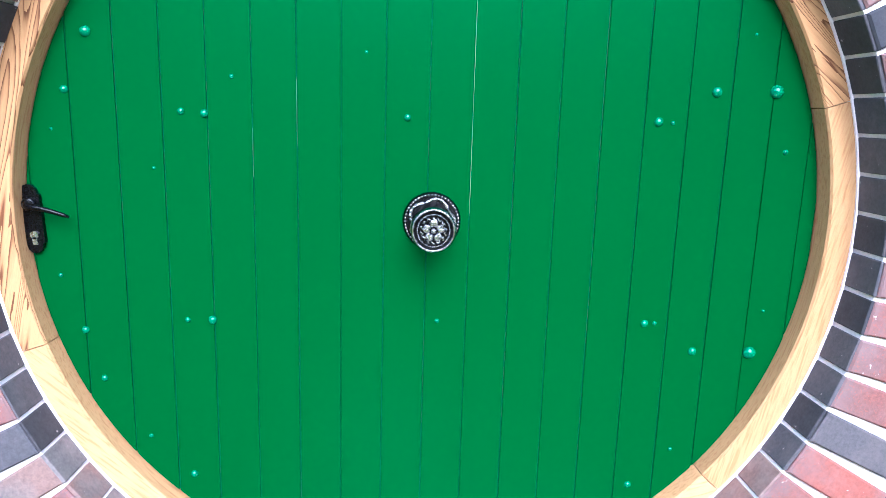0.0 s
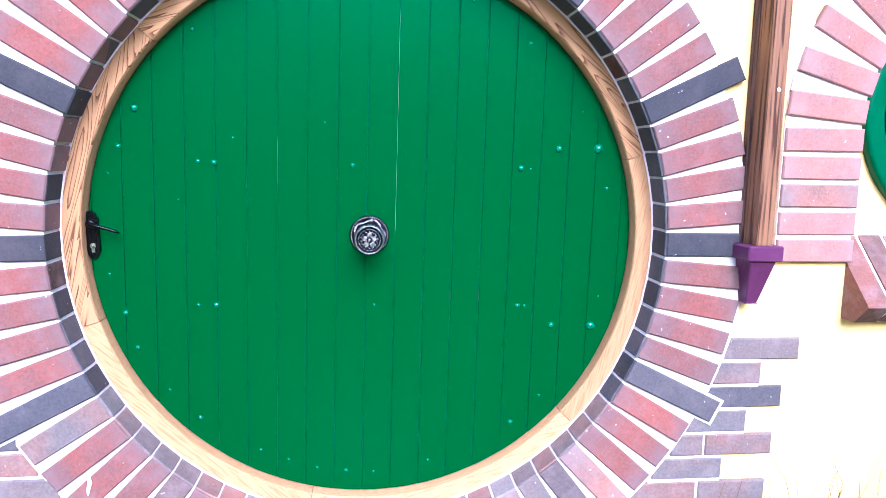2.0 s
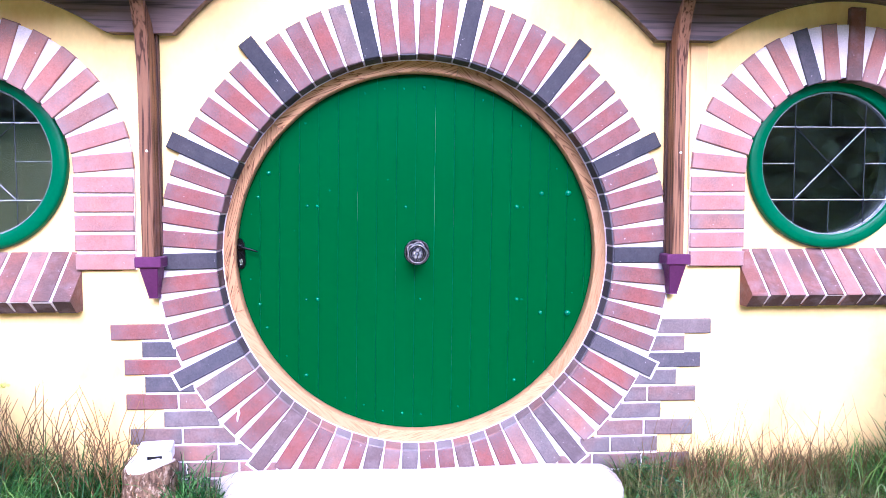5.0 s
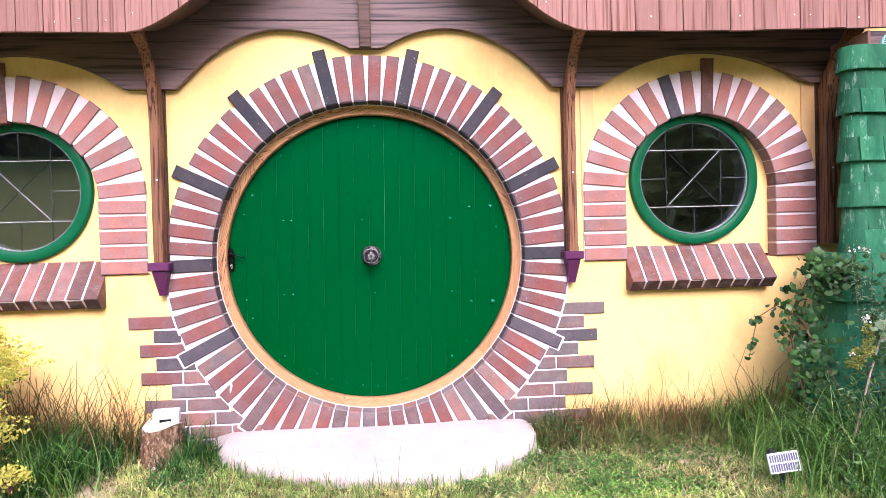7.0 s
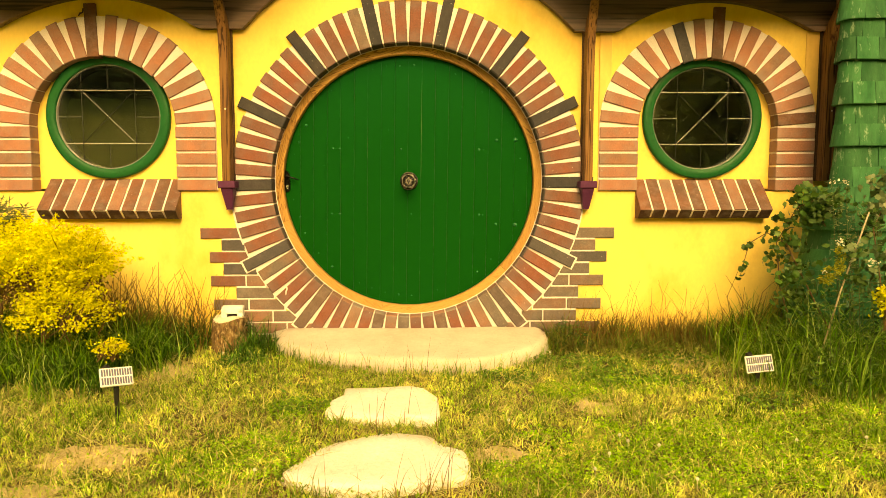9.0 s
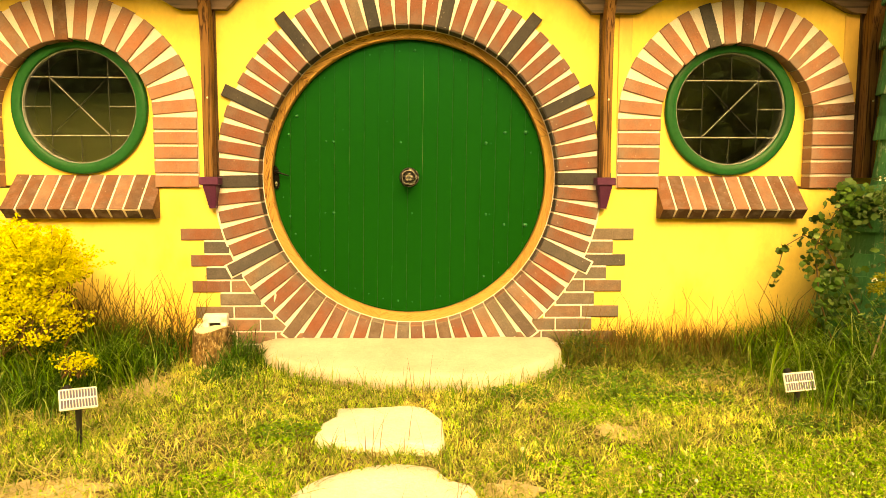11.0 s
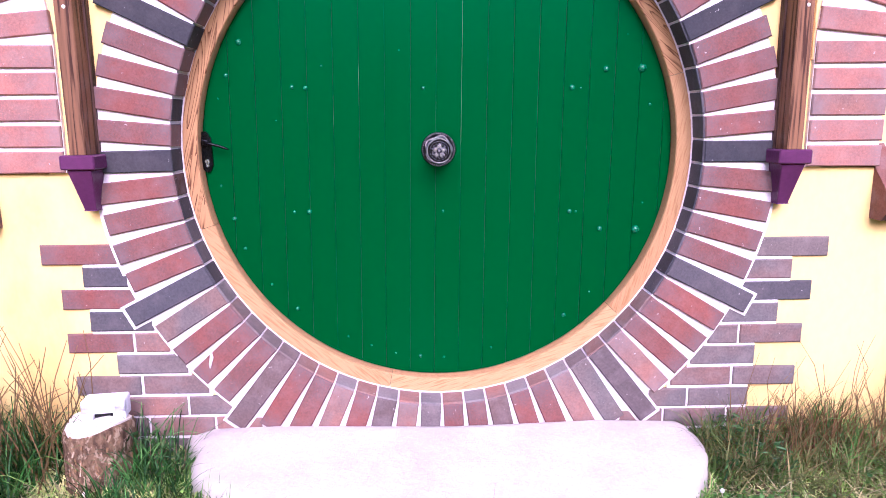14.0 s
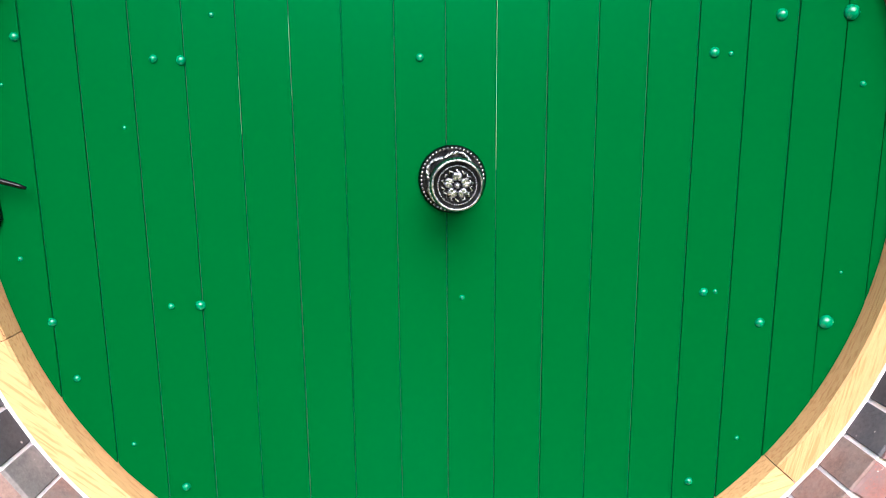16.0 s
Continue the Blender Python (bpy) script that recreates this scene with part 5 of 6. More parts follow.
def blade_mesh(roots, heights, widths, lean):
    """Many bent blades in one mesh: four corners and a tip each."""
    n = len(roots)
    az, turn = grng.uniform(0, 2 * np.pi, n), grng.uniform(0, 2 * np.pi, n)
    bend = heights * grng.uniform(lean * 0.3, lean, n)
    d = np.stack([np.cos(az), np.sin(az), np.zeros(n)], 1) * bend[:, None]
    s = np.stack([np.cos(turn), np.sin(turn), np.zeros(n)], 1) * (widths / 2)[:, None]
    up = np.array([0, 0, 1.0])
    mid = roots + d * 0.35 + up * (heights * 0.6)[:, None]
    drop = np.clip(1.0 - 0.45 * (bend / heights) ** 2, 0.2, 1.0)
    tip = roots + d + up * (heights * drop)[:, None]
    v = np.stack([roots - s, roots + s, mid + s * 0.75, mid - s * 0.75, tip], 1).reshape(-1, 3)
    b = 5 * np.arange(n)[:, None]
    quads, tris = b + np.array([0, 1, 2, 3]), b + np.array([3, 2, 4])
    return v, quads.tolist() + tris.tolist()


def stuff(name, v, faces, material, label, category):
    me = bpy.data.meshes.new(name)
    me.from_pydata(v.tolist(), [], faces)
    me.materials.append(material)
    return tagged(new(name, me), label, category, kind="stuff")


def scatter(n, x0, x1, y0, y1, keep):
    out = []
    xs, ys, ks = grng.uniform(x0, x1, n), grng.uniform(y0, y1, n), grng.uniform(0, 1, n)
    for x, y, k in zip(xs, ys, ks):
        if k < keep(x, y) and open_ground(x, y):
            out.append((x, y, ground_z(x, y) - 0.004))
    return np.array(out)


def lawn(name, n, area, keep, hmin, hmax, width, lean, material, label):
    p = scatter(n, *area, keep)
    h = grng.uniform(hmin, hmax, len(p)) * grng.uniform(0.6, 1.1, len(p))
    v, f = blade_mesh(p, h, grng.uniform(width * 0.6, width * 1.2, len(p)), lean)
    return stuff(name, v, f, material, label, "grass")


def arching(roots, lengths, widths, start=0.5, droop=1.6, toward=None, steps=6, least=0.05):
    """Long grass blades that rise, bend over and hang, in one mesh."""
    n = len(roots)
    az = grng.uniform(0, 2 * np.pi, n) if toward is None else grng.normal(toward, 0.9, n)
    out = np.stack([np.cos(az), np.sin(az), np.zeros(n)], 1)
    side = np.stack([-np.sin(az), np.cos(az), np.zeros(n)], 1)
    twist = grng.uniform(-0.5, 0.5, n)[:, None]
    side = side + out * twist
    tilt, bend = grng.uniform(least, start, n), grng.uniform(0.35, 1.0, n) * droop
    p, rows = roots.copy(), []
    for k in range(steps + 1):
        u = k / steps
        w = (widths * (1 - u) ** 0.7 * 0.5)[:, None]
        if k < steps:
            rows += [p - side * w, p + side * w]
        else:
            rows.append(p)
        a = tilt + bend * u ** 1.3
        p = p + (lengths / steps)[:, None] * (out * np.sin(a)[:, None] + np.array([0, 0, 1.0]) * np.cos(a)[:, None])
    m = len(rows)
    v = np.stack(rows, 1).reshape(-1, 3)
    b = m * np.arange(n)[:, None]
    f = []
    for k in range(steps - 1):
        f += (b + np.array([2 * k, 2 * k + 1, 2 * k + 3, 2 * k + 2])).tolist()
    f += (b + np.array([m - 3, m - 2, m - 1])).tolist()
    return v, f


def tufts(n, each, area, keep, spread=0.03):
    """Roots in tufts: the blades of one stand close together."""
    mid = scatter(n, *area, keep)
    p = np.repeat(mid, each, 0)
    p[:, :2] += grng.normal(0, spread, (len(p), 2))
    p[:, 1] = np.minimum(p[:, 1], 0.005)
    p[:, 2] = [ground_z(x, y) - 0.004 for x, y in p[:, :2]]
    free = [open_ground(x, y) for x, y in p[:, :2]]
    return p[np.array(free)]


def ramp(v, a, b):
    return max(0.0, min(1.0, (v - a) / (b - a)))


def rank(x, y):
    """How rank the grass grows: under the shrub, before the column, and in a strip along the wall."""
    edge = 0.06 * math.sin(x * 9) + 0.05 * math.sin(x * 23 + 1)
    left = ramp(-x, 1.12, 1.45) * ramp(y, -0.80 + edge, -0.52 + edge) * (1.0 if x < -1.45 else ramp(y, -0.5, -0.3))
    right = ramp(x, 1.66, 2.08) * ramp(y, -0.95 + edge, -0.55 + edge)
    foot = ramp(y, -0.20 + edge * 0.6, -0.08 + edge * 0.6) * (1.0 if x > 0.82 else 0.55 if x < -1.1 else 0.12 if x < -0.8 else 0.0)
    spot = max(0.8 * math.exp(-(((x - a) / 0.14) ** 2 + ((y - b) / 0.09) ** 2)) for a, b in ((1.95, -0.72), (0.92, -0.12), (-0.88, -0.2), (-0.92, -0.32)))
    if abs(x - 1.74) < 0.15 and -1.1 < y < -0.72:
        return 0.0
    return max(left, right, foot, spot)


# worn brown soil, clover and straw each keep to their own patches
WORN = ((-1.24, -1.40, 0.26, 0.14), (-1.25, -0.45, 0.12, 0.17), (-1.36, -1.74, 0.25, 0.15), (1.56, -0.36, 0.15, 0.12), (0.90, -0.95, 0.12, 0.07), (0.38, -1.40, 0.13, 0.09))
SHADY = ((0.98, -0.40, 0.28, 0.13), (1.15, -0.62, 0.32, 0.12), (1.48, -0.38, 0.22, 0.10), (0.95, -0.16, 0.14, 0.06), (1.40, -0.20, 0.20, 0.07), (-0.48, -0.98, 0.13, 0.09), (0.55, -0.62, 0.16, 0.08), (0.62, -1.25, 0.16, 0.10), (-0.90, -0.38, 0.15, 0.10), (1.75, -0.95, 0.2, 0.1))
GREENER = ((-0.66, -1.46, 0.30, 0.20), (-0.48, -0.98, 0.16, 0.12), (0.85, -0.78, 0.22, 0.14), (1.15, -1.42, 0.75, 0.32), (0.55, -1.55, 0.28, 0.22), (1.20, -0.70, 0.2, 0.12), (2.0, -1.2, 0.4, 0.25))


def soil_patch(cx, cy, rx, ry):
    """Trodden dry earth, a little proud of the dark soil, with a ragged edge."""
    bm = bmesh.new()
    rows = []
    for j in range(7):
        row = []
        for k in range(36):
            a = 2 * math.pi * k / 36
            e = 1 + 0.5 * noise.noise(Vector((math.cos(a) * 1.8 + cx, math.sin(a) * 1.8, cy * 3))) + 0.45 * noise.noise(Vector((math.cos(a) * 4.6, math.sin(a) * 4.6 + cx, cy * 5)))
            x, y = cx + rx * e * j / 6 * math.cos(a), cy + ry * e * j / 6 * math.sin(a)
            row.append(bm.verts.new((x, y, ground_z(x, y) + (0.007 + 0.004 * noise.noise(Vector((x * 14, y * 14, 0))) if j < 6 else -0.006))))
        rows.append(row)
    for p, q in zip(rows, rows[1:]):
        for k in range(36):
            bm.faces.new((p[k], p[(k + 1) % 36], q[(k + 1) % 36], q[k]))
    bmesh.ops.remove_doubles(bm, verts=bm.verts[:], dist=0.0005)
    return thing("bare_soil", bm, BARE_SOIL, "trodden patch of dry pale earth in the lawn", "soil", "bare patches in the lawn", "structure", smooth=True)


for spot in WORN:
    soil_patch(spot[0], spot[1], spot[2] * 0.95, spot[3] * 0.95)


def patch(x, y, spots):
    n = 0.35 * noise.noise(Vector((x * 5.0, y * 5.0, 3.3)))
    return max(math.exp(-(((x - a) / c) ** 2 + ((y - b) / d) ** 2)) for a, b, c, d in spots) + n


NEAR = (-2.7, 2.9, -2.7, 0.01)
lawn("lawn_grass", 165000, NEAR, lambda x, y: 0.24 if patch(x, y, WORN) > 0.5 else 0.35 if patch(x, y, SHADY) > 0.42 else 0.5 if bare(x, y) > 0.2 else 0.95, 0.022, 0.072, 0.0052, 1.35, GRASS, "short patchy green and straw lawn grass")
straw = lambda x, y: 1.0 if patch(x, y, WORN) > 0.42 else 0.95 if bare(x, y) > -0.15 and patch(x, y, GREENER) < 0.42 else 0.25
p = scatter(42000, *NEAR, straw)
p[:, 2] += grng.uniform(0.004, 0.034, len(p))
v, f = arching(p, grng.uniform(0.04, 0.125, len(p)), grng.uniform(0.0025, 0.0055, len(p)), 1.5, 0.9, None, 4, 0.85)
stuff("straw_grass", v, f, DRY_GRASS, "dry curled straw lying in the lawn", "grass")
p = tufts(520, 14, NEAR, lambda x, y: 0.2 if patch(x, y, WORN) > 0.38 else 0.8, 0.018)
for x, y in ((-1.27, -1.12), (-1.40, -1.06), (1.76, -0.80), (1.84, -0.80)):
    q = np.stack([grng.normal(x, 0.06, 40), grng.normal(y, 0.025, 40), np.zeros(40)], 1)
    q[:, 2] = [ground_z(*w) - 0.004 for w in q[:, :2]]
    p = np.concatenate([p, q])
v, f = arching(p, grng.uniform(0.06, 0.15, len(p)), grng.uniform(0.003, 0.0055, len(p)), 0.7, 1.5, None, 4)
stuff("grass_tufts", v, f, TUFT_GRASS, "longer green tufts standing in the lawn", "grass")
p = tufts(6600, 9, (-2.9, 2.9, -1.05, 0.0), lambda x, y: rank(x, y), 0.022)
for side, mat, words in ((p[:, 0] < 0.9, TALL_GRASS, "rank arching dark green grass at the foot of the wall"), (p[:, 0] >= 0.9, LUSH_GRASS, "rank arching green grass between the doorstep and the column")):
    q = p[side]
    tall = np.array([0.36 + 0.64 * max(rank(x, y - 0.15), 0.75 if x < -1.15 else 0.0) for x, y in q[:, :2]])
    v, f = arching(q, grng.uniform(0.14, 0.42, len(q)) * tall, grng.uniform(0.0035, 0.0075, len(q)), 0.55, 1.9)
    stuff("tall_grass", v, f, mat, words, "grass")
p = tufts(330, 6, (-2.8, -1.12, -0.85, -0.1), lambda x, y: rank(x, y), 0.04)
v, f = arching(p, grng.uniform(0.26, 0.56, len(p)), grng.uniform(0.0040, 0.0080, len(p)), 0.95, 2.6, -1.3)
stuff("long_grass", v, f, LONG_GRASS, "long pale blades hanging over the dark grass", "grass")
fringe = []
for (xa, ya), (xb, yb) in zip(STEP[1:10], STEP[2:11]):
    for _ in range(int(math.hypot(xb - xa, yb - ya) * 230)):
        u, off = grng.uniform(), 0.012 + abs(grng.normal(0, 0.028))
        d = math.hypot(xb - xa, yb - ya)
        x, y = xa + (xb - xa) * u + (yb - ya) / d * off, ya + (yb - ya) * u - (xb - xa) / d * off
        if open_ground(x, y) and noise.noise(Vector((x * 9, y * 9, 2.2))) > -0.25:
            fringe.append((x, y, ground_z(x, y) - 0.004))
p = np.array(fringe)
v, f = arching(p, grng.uniform(0.05, 0.15, len(p)), grng.uniform(0.0025, 0.005, len(p)), 0.6, 1.0, None, 4)
stuff("step_grass", v, f, TUFT_GRASS, "uncut grass standing along the foot of the doorstep", "grass")
p = tufts(190, 7, (1.6, 2.9, -1.0, -0.12), lambda x, y: rank(x, y), 0.03)
v, f = arching(p, grng.uniform(0.30, 0.56, len(p)), grng.uniform(0.004, 0.0065, len(p)), 0.6, 2.1, -1.7)
stuff("long_grass", v, f, LONG_GRASS, "long pale blades hanging over the weeds by the column", "grass")

def kinked(roots, long, thick, lean, knees=4):
    """Dead stalks that stand up from their roots and bend at a few knees, thinning to the tip."""
    bm = bmesh.new()
    for (x, y, z), h in zip(roots, long):
        d = Vector((grng.normal(0, lean), grng.normal(-0.03, 0.05), 1.0)).normalized()
        pts = [Vector((x, y, z))]
        for k in range(knees):
            pts.append(pts[-1] + d * h / knees)
            d = (d + Vector((grng.normal(0, 0.28), grng.normal(0, 0.06), grng.normal(-0.12 if k == knees - 2 else 0, 0.12)))).normalized()
            pts[-1].y = min(pts[-1].y, -0.012)
        tube(pts, [thick * (1 - 0.7 * k / knees) for k in range(knees + 1)], 4, bm)
        if grng.uniform() < 0.45:
            q = pts[knees // 2]
            e = Vector((grng.normal(0, 0.6), -0.05, 0.7)).normalized()
            tube([q, q + e * h * 0.16, q + e * h * 0.28 + Vector((0, 0, -0.01))], [thick * 0.6, thick * 0.5, thick * 0.25], 4, bm)
    return bm


p = tufts(62, 3, (-1.82, -1.10, -0.20, -0.04), lambda x, y: 0.9, 0.035)
thing("dry_stalks", kinked(p, grng.uniform(0.26, 0.52, len(p)), 0.0031, 0.22), STALK, "thin dry brown stalks bent against the yellow wall", "dry grass", kind="stuff")
p = tufts(36, 2, (0.95, 2.0, -0.14, -0.03), lambda x, y: 0.9, 0.03)
thing("dry_stalks", kinked(p, grng.uniform(0.16, 0.42, len(p)), 0.0020, 0.25), STALK, "fine dry seed stalks against the yellow wall", "dry grass", kind="stuff")
p = np.stack([grng.normal(1.95, 0.035, 13), grng.uniform(-0.34, -0.22, 13), np.full(13, 0.16)], 1)
thing("dry_stalks", kinked(p, grng.uniform(0.32, 0.56, 13), 0.0034, 0.34, 3), STALK, "fan of stiff dead stalks beside the column", "dry grass", kind="stuff")
p = tufts(230, 5, (0.84, 2.1, -0.17, -0.02), lambda x, y: 0.45 + 0.5 * math.sin(x * 7) ** 2, 0.03)
v, f = arching(p, grng.uniform(0.10, 0.30, len(p)), grng.uniform(0.0035, 0.0055, len(p)), 0.4, 1.2, None, 5)
stuff("dry_stalks", v, f, STALK, "short dry brown stalks at the foot of the wall", "dry grass")
lawn("far_grass", 50000, (-9, 9, -11, -2.7), lambda x, y: 0.9, 0.03, 0.09, 0.012, 1.0, GRASS, "patchy lawn grass further out")


def leaf_cloud(centres, count, size, long=1.6, flat=0.5):
    """Small folded leaves round many centres (x, y, z, rx, ry, rz)."""
    cs = np.array(centres)
    pick = grng.integers(0, len(cs), count)
    d = grng.normal(size=(count, 3))
    d /= np.linalg.norm(d, axis=1)[:, None]
    p = cs[pick, :3] + d * cs[pick, 3:6] * grng.uniform(0.45, 1.0, count)[:, None] ** 0.6
    return leaves_at(p, size, long, flat)


def leaves_at(p, size, long=1.6, flat=0.5):
    count = len(p)
    u = grng.normal(size=(count, 3))
    u[:, 2] *= 0.6
    u /= np.linalg.norm(u, axis=1)[:, None]
    w = np.cross(u, grng.normal(size=(count, 3)))
    w /= np.linalg.norm(w, axis=1)[:, None]
    k = np.cross(u, w)
    s = (size * grng.uniform(0.6, 1.25, count))[:, None]
    fold = k * s * 0.22
    v = np.stack([p, p + u * s * long * 0.35 + w * s * flat + fold, p + u * s * long * 0.75 + w * s * flat * 0.8 + fold, p + u * s * long,
                  p + u * s * long * 0.75 - w * s * flat * 0.8 + fold, p + u * s * long * 0.35 - w * s * flat + fold], 1).reshape(-1, 3)
    b = 6 * np.arange(count)[:, None]
    return v, (b + np.array([0, 1, 2, 3])).tolist() + (b + np.array([0, 3, 4, 5])).tolist()


IVY = ((0.0, 0.0), (0.40, -0.16), (0.66, 0.16), (0.54, 0.44), (0.54, 0.78), (0.24, 0.84), (0.0, 1.02), (-0.24, 0.84), (-0.54, 0.78), (-0.54, 0.44), (-0.66, 0.16), (-0.40, -0.16))


def lobed_leaves(p, size):
    """Broad lobed leaves, cupped along the middle, most facing outwards and up."""
    count = len(p)
    nrm = np.array([-0.2, -0.8, 0.6]) + grng.normal(0, 0.75, (count, 3))
    nrm /= np.linalg.norm(nrm, axis=1)[:, None]
    u = np.cross(nrm, grng.normal(size=(count, 3)))
    u[:, 2] -= 0.4
    u -= nrm * (u * nrm).sum(1)[:, None]
    u /= np.linalg.norm(u, axis=1)[:, None]
    w = np.cross(nrm, u)
    s = (size * grng.uniform(0.55, 1.3, count))[:, None]
    cup = grng.uniform(0.05, 0.35, count)[:, None]
    rows = [p + s * (w * a + u * b - nrm * (cup * abs(a) + 0.12 * b * b)) for a, b in IVY]
    v = np.stack(rows, 1).reshape(-1, 3)
    b = 12 * np.arange(count)[:, None]
    f = []
    for k in ((0, 1, 2, 3), (0, 3, 4, 5), (0, 5, 6), (0, 6, 7), (0, 7, 8, 9), (0, 9, 10, 11)):
        f += (b + np.array(k)).tolist()
    return v, f


def plant(name, label, category, stems, v, f, leaf_mat, stem_mat=None, leaf_name="leaves"):
    bm = bmesh.new()
    for pts, r in stems:
        tube(pts, [r * (1 - 0.7 * k / (len(pts) - 1)) for k in range(len(pts))], 5, bm)
    ob = thing(name, bm, stem_mat or TWIG, label, category)
    more_leaves(ob, v, f, leaf_mat, leaf_name)
    return ob


def more_leaves(ob, v, f, leaf_mat, leaf_name="leaves"):
    me = bpy.data.meshes.new(leaf_name)
    me.from_pydata(v.tolist(), [], f)
    me.materials.append(leaf_mat)
    lf = new(leaf_name, me)
    lf.parent = ob
    return lf


# clover in the lawn, with a few white flower heads
def mat_leaves(p, size):
    """Round leaflets that lie roughly level in a mat."""
    count = len(p)
    nrm = np.array([0.0, -0.15, 1.0]) + grng.normal(0, 0.38, (count, 3))
    nrm /= np.linalg.norm(nrm, axis=1)[:, None]
    u = np.cross(nrm, grng.normal(size=(count, 3)))
    u /= np.linalg.norm(u, axis=1)[:, None]
    w = np.cross(nrm, u)
    s = (size * grng.uniform(0.6, 1.3, count))[:, None]
    v = np.stack([p + s * (u * a + w * b) for a, b in ((-1.0, 0.0), (-0.35, 0.72), (0.55, 0.75), (0.95, 0.0), (0.55, -0.75), (-0.35, -0.72))], 1).reshape(-1, 3)
    b = 6 * np.arange(count)[:, None]
    return v, (b + np.array([0, 1, 2, 3])).tolist() + (b + np.array([0, 3, 4, 5])).tolist()


def clover():
    p = scatter(240000, -2.6, 2.8, -2.7, -0.1, lambda x, y: 0.9 if patch(x, y, GREENER) > 0.45 and patch(x, y, WORN) < 0.35 else 0.04)
    p[:, 2] += grng.uniform(0.006, 0.040, len(p))
    v, f = mat_leaves(p, 0.0056)
    stuff("clover", v, f, CLOVER, "low bright green clover leaves in the lawn", "clover")
    p = scatter(34000, -1.1, 2.2, -1.15, -0.08, lambda x, y: 0.9 if patch(x, y, SHADY) > 0.42 else 0.02)
    p[:, 2] += grng.uniform(0.012, 0.05, len(p))
    v, f = mat_leaves(p, 0.0075)
    stuff("clover", v, f, CLOVER_DARK, "darker broad-leaved weeds in the lawn near the wall", "clover")
    q = scatter(42, -2.0, 2.4, -2.2, -0.3, lambda x, y: 1.0 if patch(x, y, GREENER) > 0.2 else 0.2)
    bm = bmesh.new()
    for x, y, z in q:
        ball = lathe([(-0.006, 0.003), (-0.002, 0.007), (0.003, 0.0065), (0.007, 0.003)], 7, "Z")
        bmesh.ops.translate(ball, verts=ball.verts[:], vec=(x, y, z + 0.055))
        join(bm, ball)
        tube([(x + 0.004, y, z), (x, y, z + 0.05)], 0.0009, 3, bm)
    thing("clover_flowers", bm, FLOWER, "small white clover flower heads in the lawn", "flowers", kind="stuff")


clover()

# golden shrub: sprays of tiny leaves on twigs that fan out from the ground
srng = random.Random(5)


def sprays(n, base, dome, reach, leaf_step=0.011, low=-0.25):
    """Twigs from the base out to an uneven dome; leaves stand along their outer part."""
    stems, spots = [], []
    bx, by, bz = base
    cx, cy, cz, rx, ry, rz = dome
    for _ in range(n):
        a, e = srng.uniform(0, 2 * math.pi), math.asin(srng.uniform(low, 1.0))
        d = Vector((math.cos(e) * math.cos(a), math.cos(e) * math.sin(a), math.sin(e)))
        bump = 1 + 0.42 * noise.noise(d * 3.2 + Vector((bx, 0, 1))) + srng.uniform(-0.16, 0.10)
        tip = Vector((cx + rx * d.x * bump, cy + ry * d.y * bump, cz + rz * d.z * bump))
        root = Vector((bx, by, bz)).lerp(Vector((cx, cy, cz)), 0.75) + Vector((srng.uniform(-0.5, 0.5) * rx, srng.uniform(-0.3, 0.3) * ry, srng.uniform(-0.3, 0.1) * rz))
        mid = root.lerp(tip, 0.55) + Vector((0, 0, 0.05 * srng.random()))
        stems.append(([tuple(root), tuple(mid), tuple(tip)], 0.0035))
        length = (tip - mid).length
        for j in range(int(reach * length / leaf_step)):
            t = srng.random() ** 0.8
            q = mid.lerp(tip, t)
            w = 0.021 * (1.15 - t)
            spots.append((q.x + srng.gauss(0, w), min(q.y + srng.gauss(0, w), -0.04), q.z + srng.gauss(0, w)))
    return stems, np.array(spots)


s1, p1 = sprays(320, (-2.05, -0.45, 0.12), (-2.02, -0.46, 0.66, 0.48, 0.33, 0.29), 3.8, low=0.0)
s2, p2 = sprays(110, (-1.85, -0.55, 0.12), (-1.72, -0.60, 0.46, 0.24, 0.20, 0.19), 3.6)
s3, p3 = sprays(70, (-1.70, -0.45, 0.12), (-1.74, -0.42, 0.76, 0.20, 0.2, 0.16), 3.6)
s4, p4 = sprays(40, (-1.52, -0.70, 0.12), (-1.46, -0.70, 0.30, 0.10, 0.06, 0.05), 3.4)
s5, p5 = sprays(160, (-2.55, -0.45, 0.12), (-2.55, -0.48, 0.64, 0.34, 0.3, 0.24), 3.0, low=0.0)
base_stems = [([(-2.05 + 0.1 * k, -0.45 + 0.03 * (k % 3), 0.08), (-2.05 + 0.14 * k, -0.47, 0.32), (-2.0 + 0.16 * k, -0.5, 0.5)], 0.008) for k in range(-4, 4)]
v, f = leaves_at(np.concatenate([p1, p2, p3, p4, p5]), 0.0102, 1.5, 0.5)
shrub = plant("golden_shrub", "bushy shrub with tiny golden yellow leaves on fanning twigs", "shrub", base_stems + s1[::4] + s2[::4] + s3[::4] + s4[::2] + s5[::4], v, f, YELLOW_LEAF)
# leaves inside the crown: its inner shade is put into their darker olive
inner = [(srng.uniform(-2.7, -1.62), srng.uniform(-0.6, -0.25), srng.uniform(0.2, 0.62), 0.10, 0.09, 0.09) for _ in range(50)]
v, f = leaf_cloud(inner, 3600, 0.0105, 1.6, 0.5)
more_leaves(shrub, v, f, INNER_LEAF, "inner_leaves")

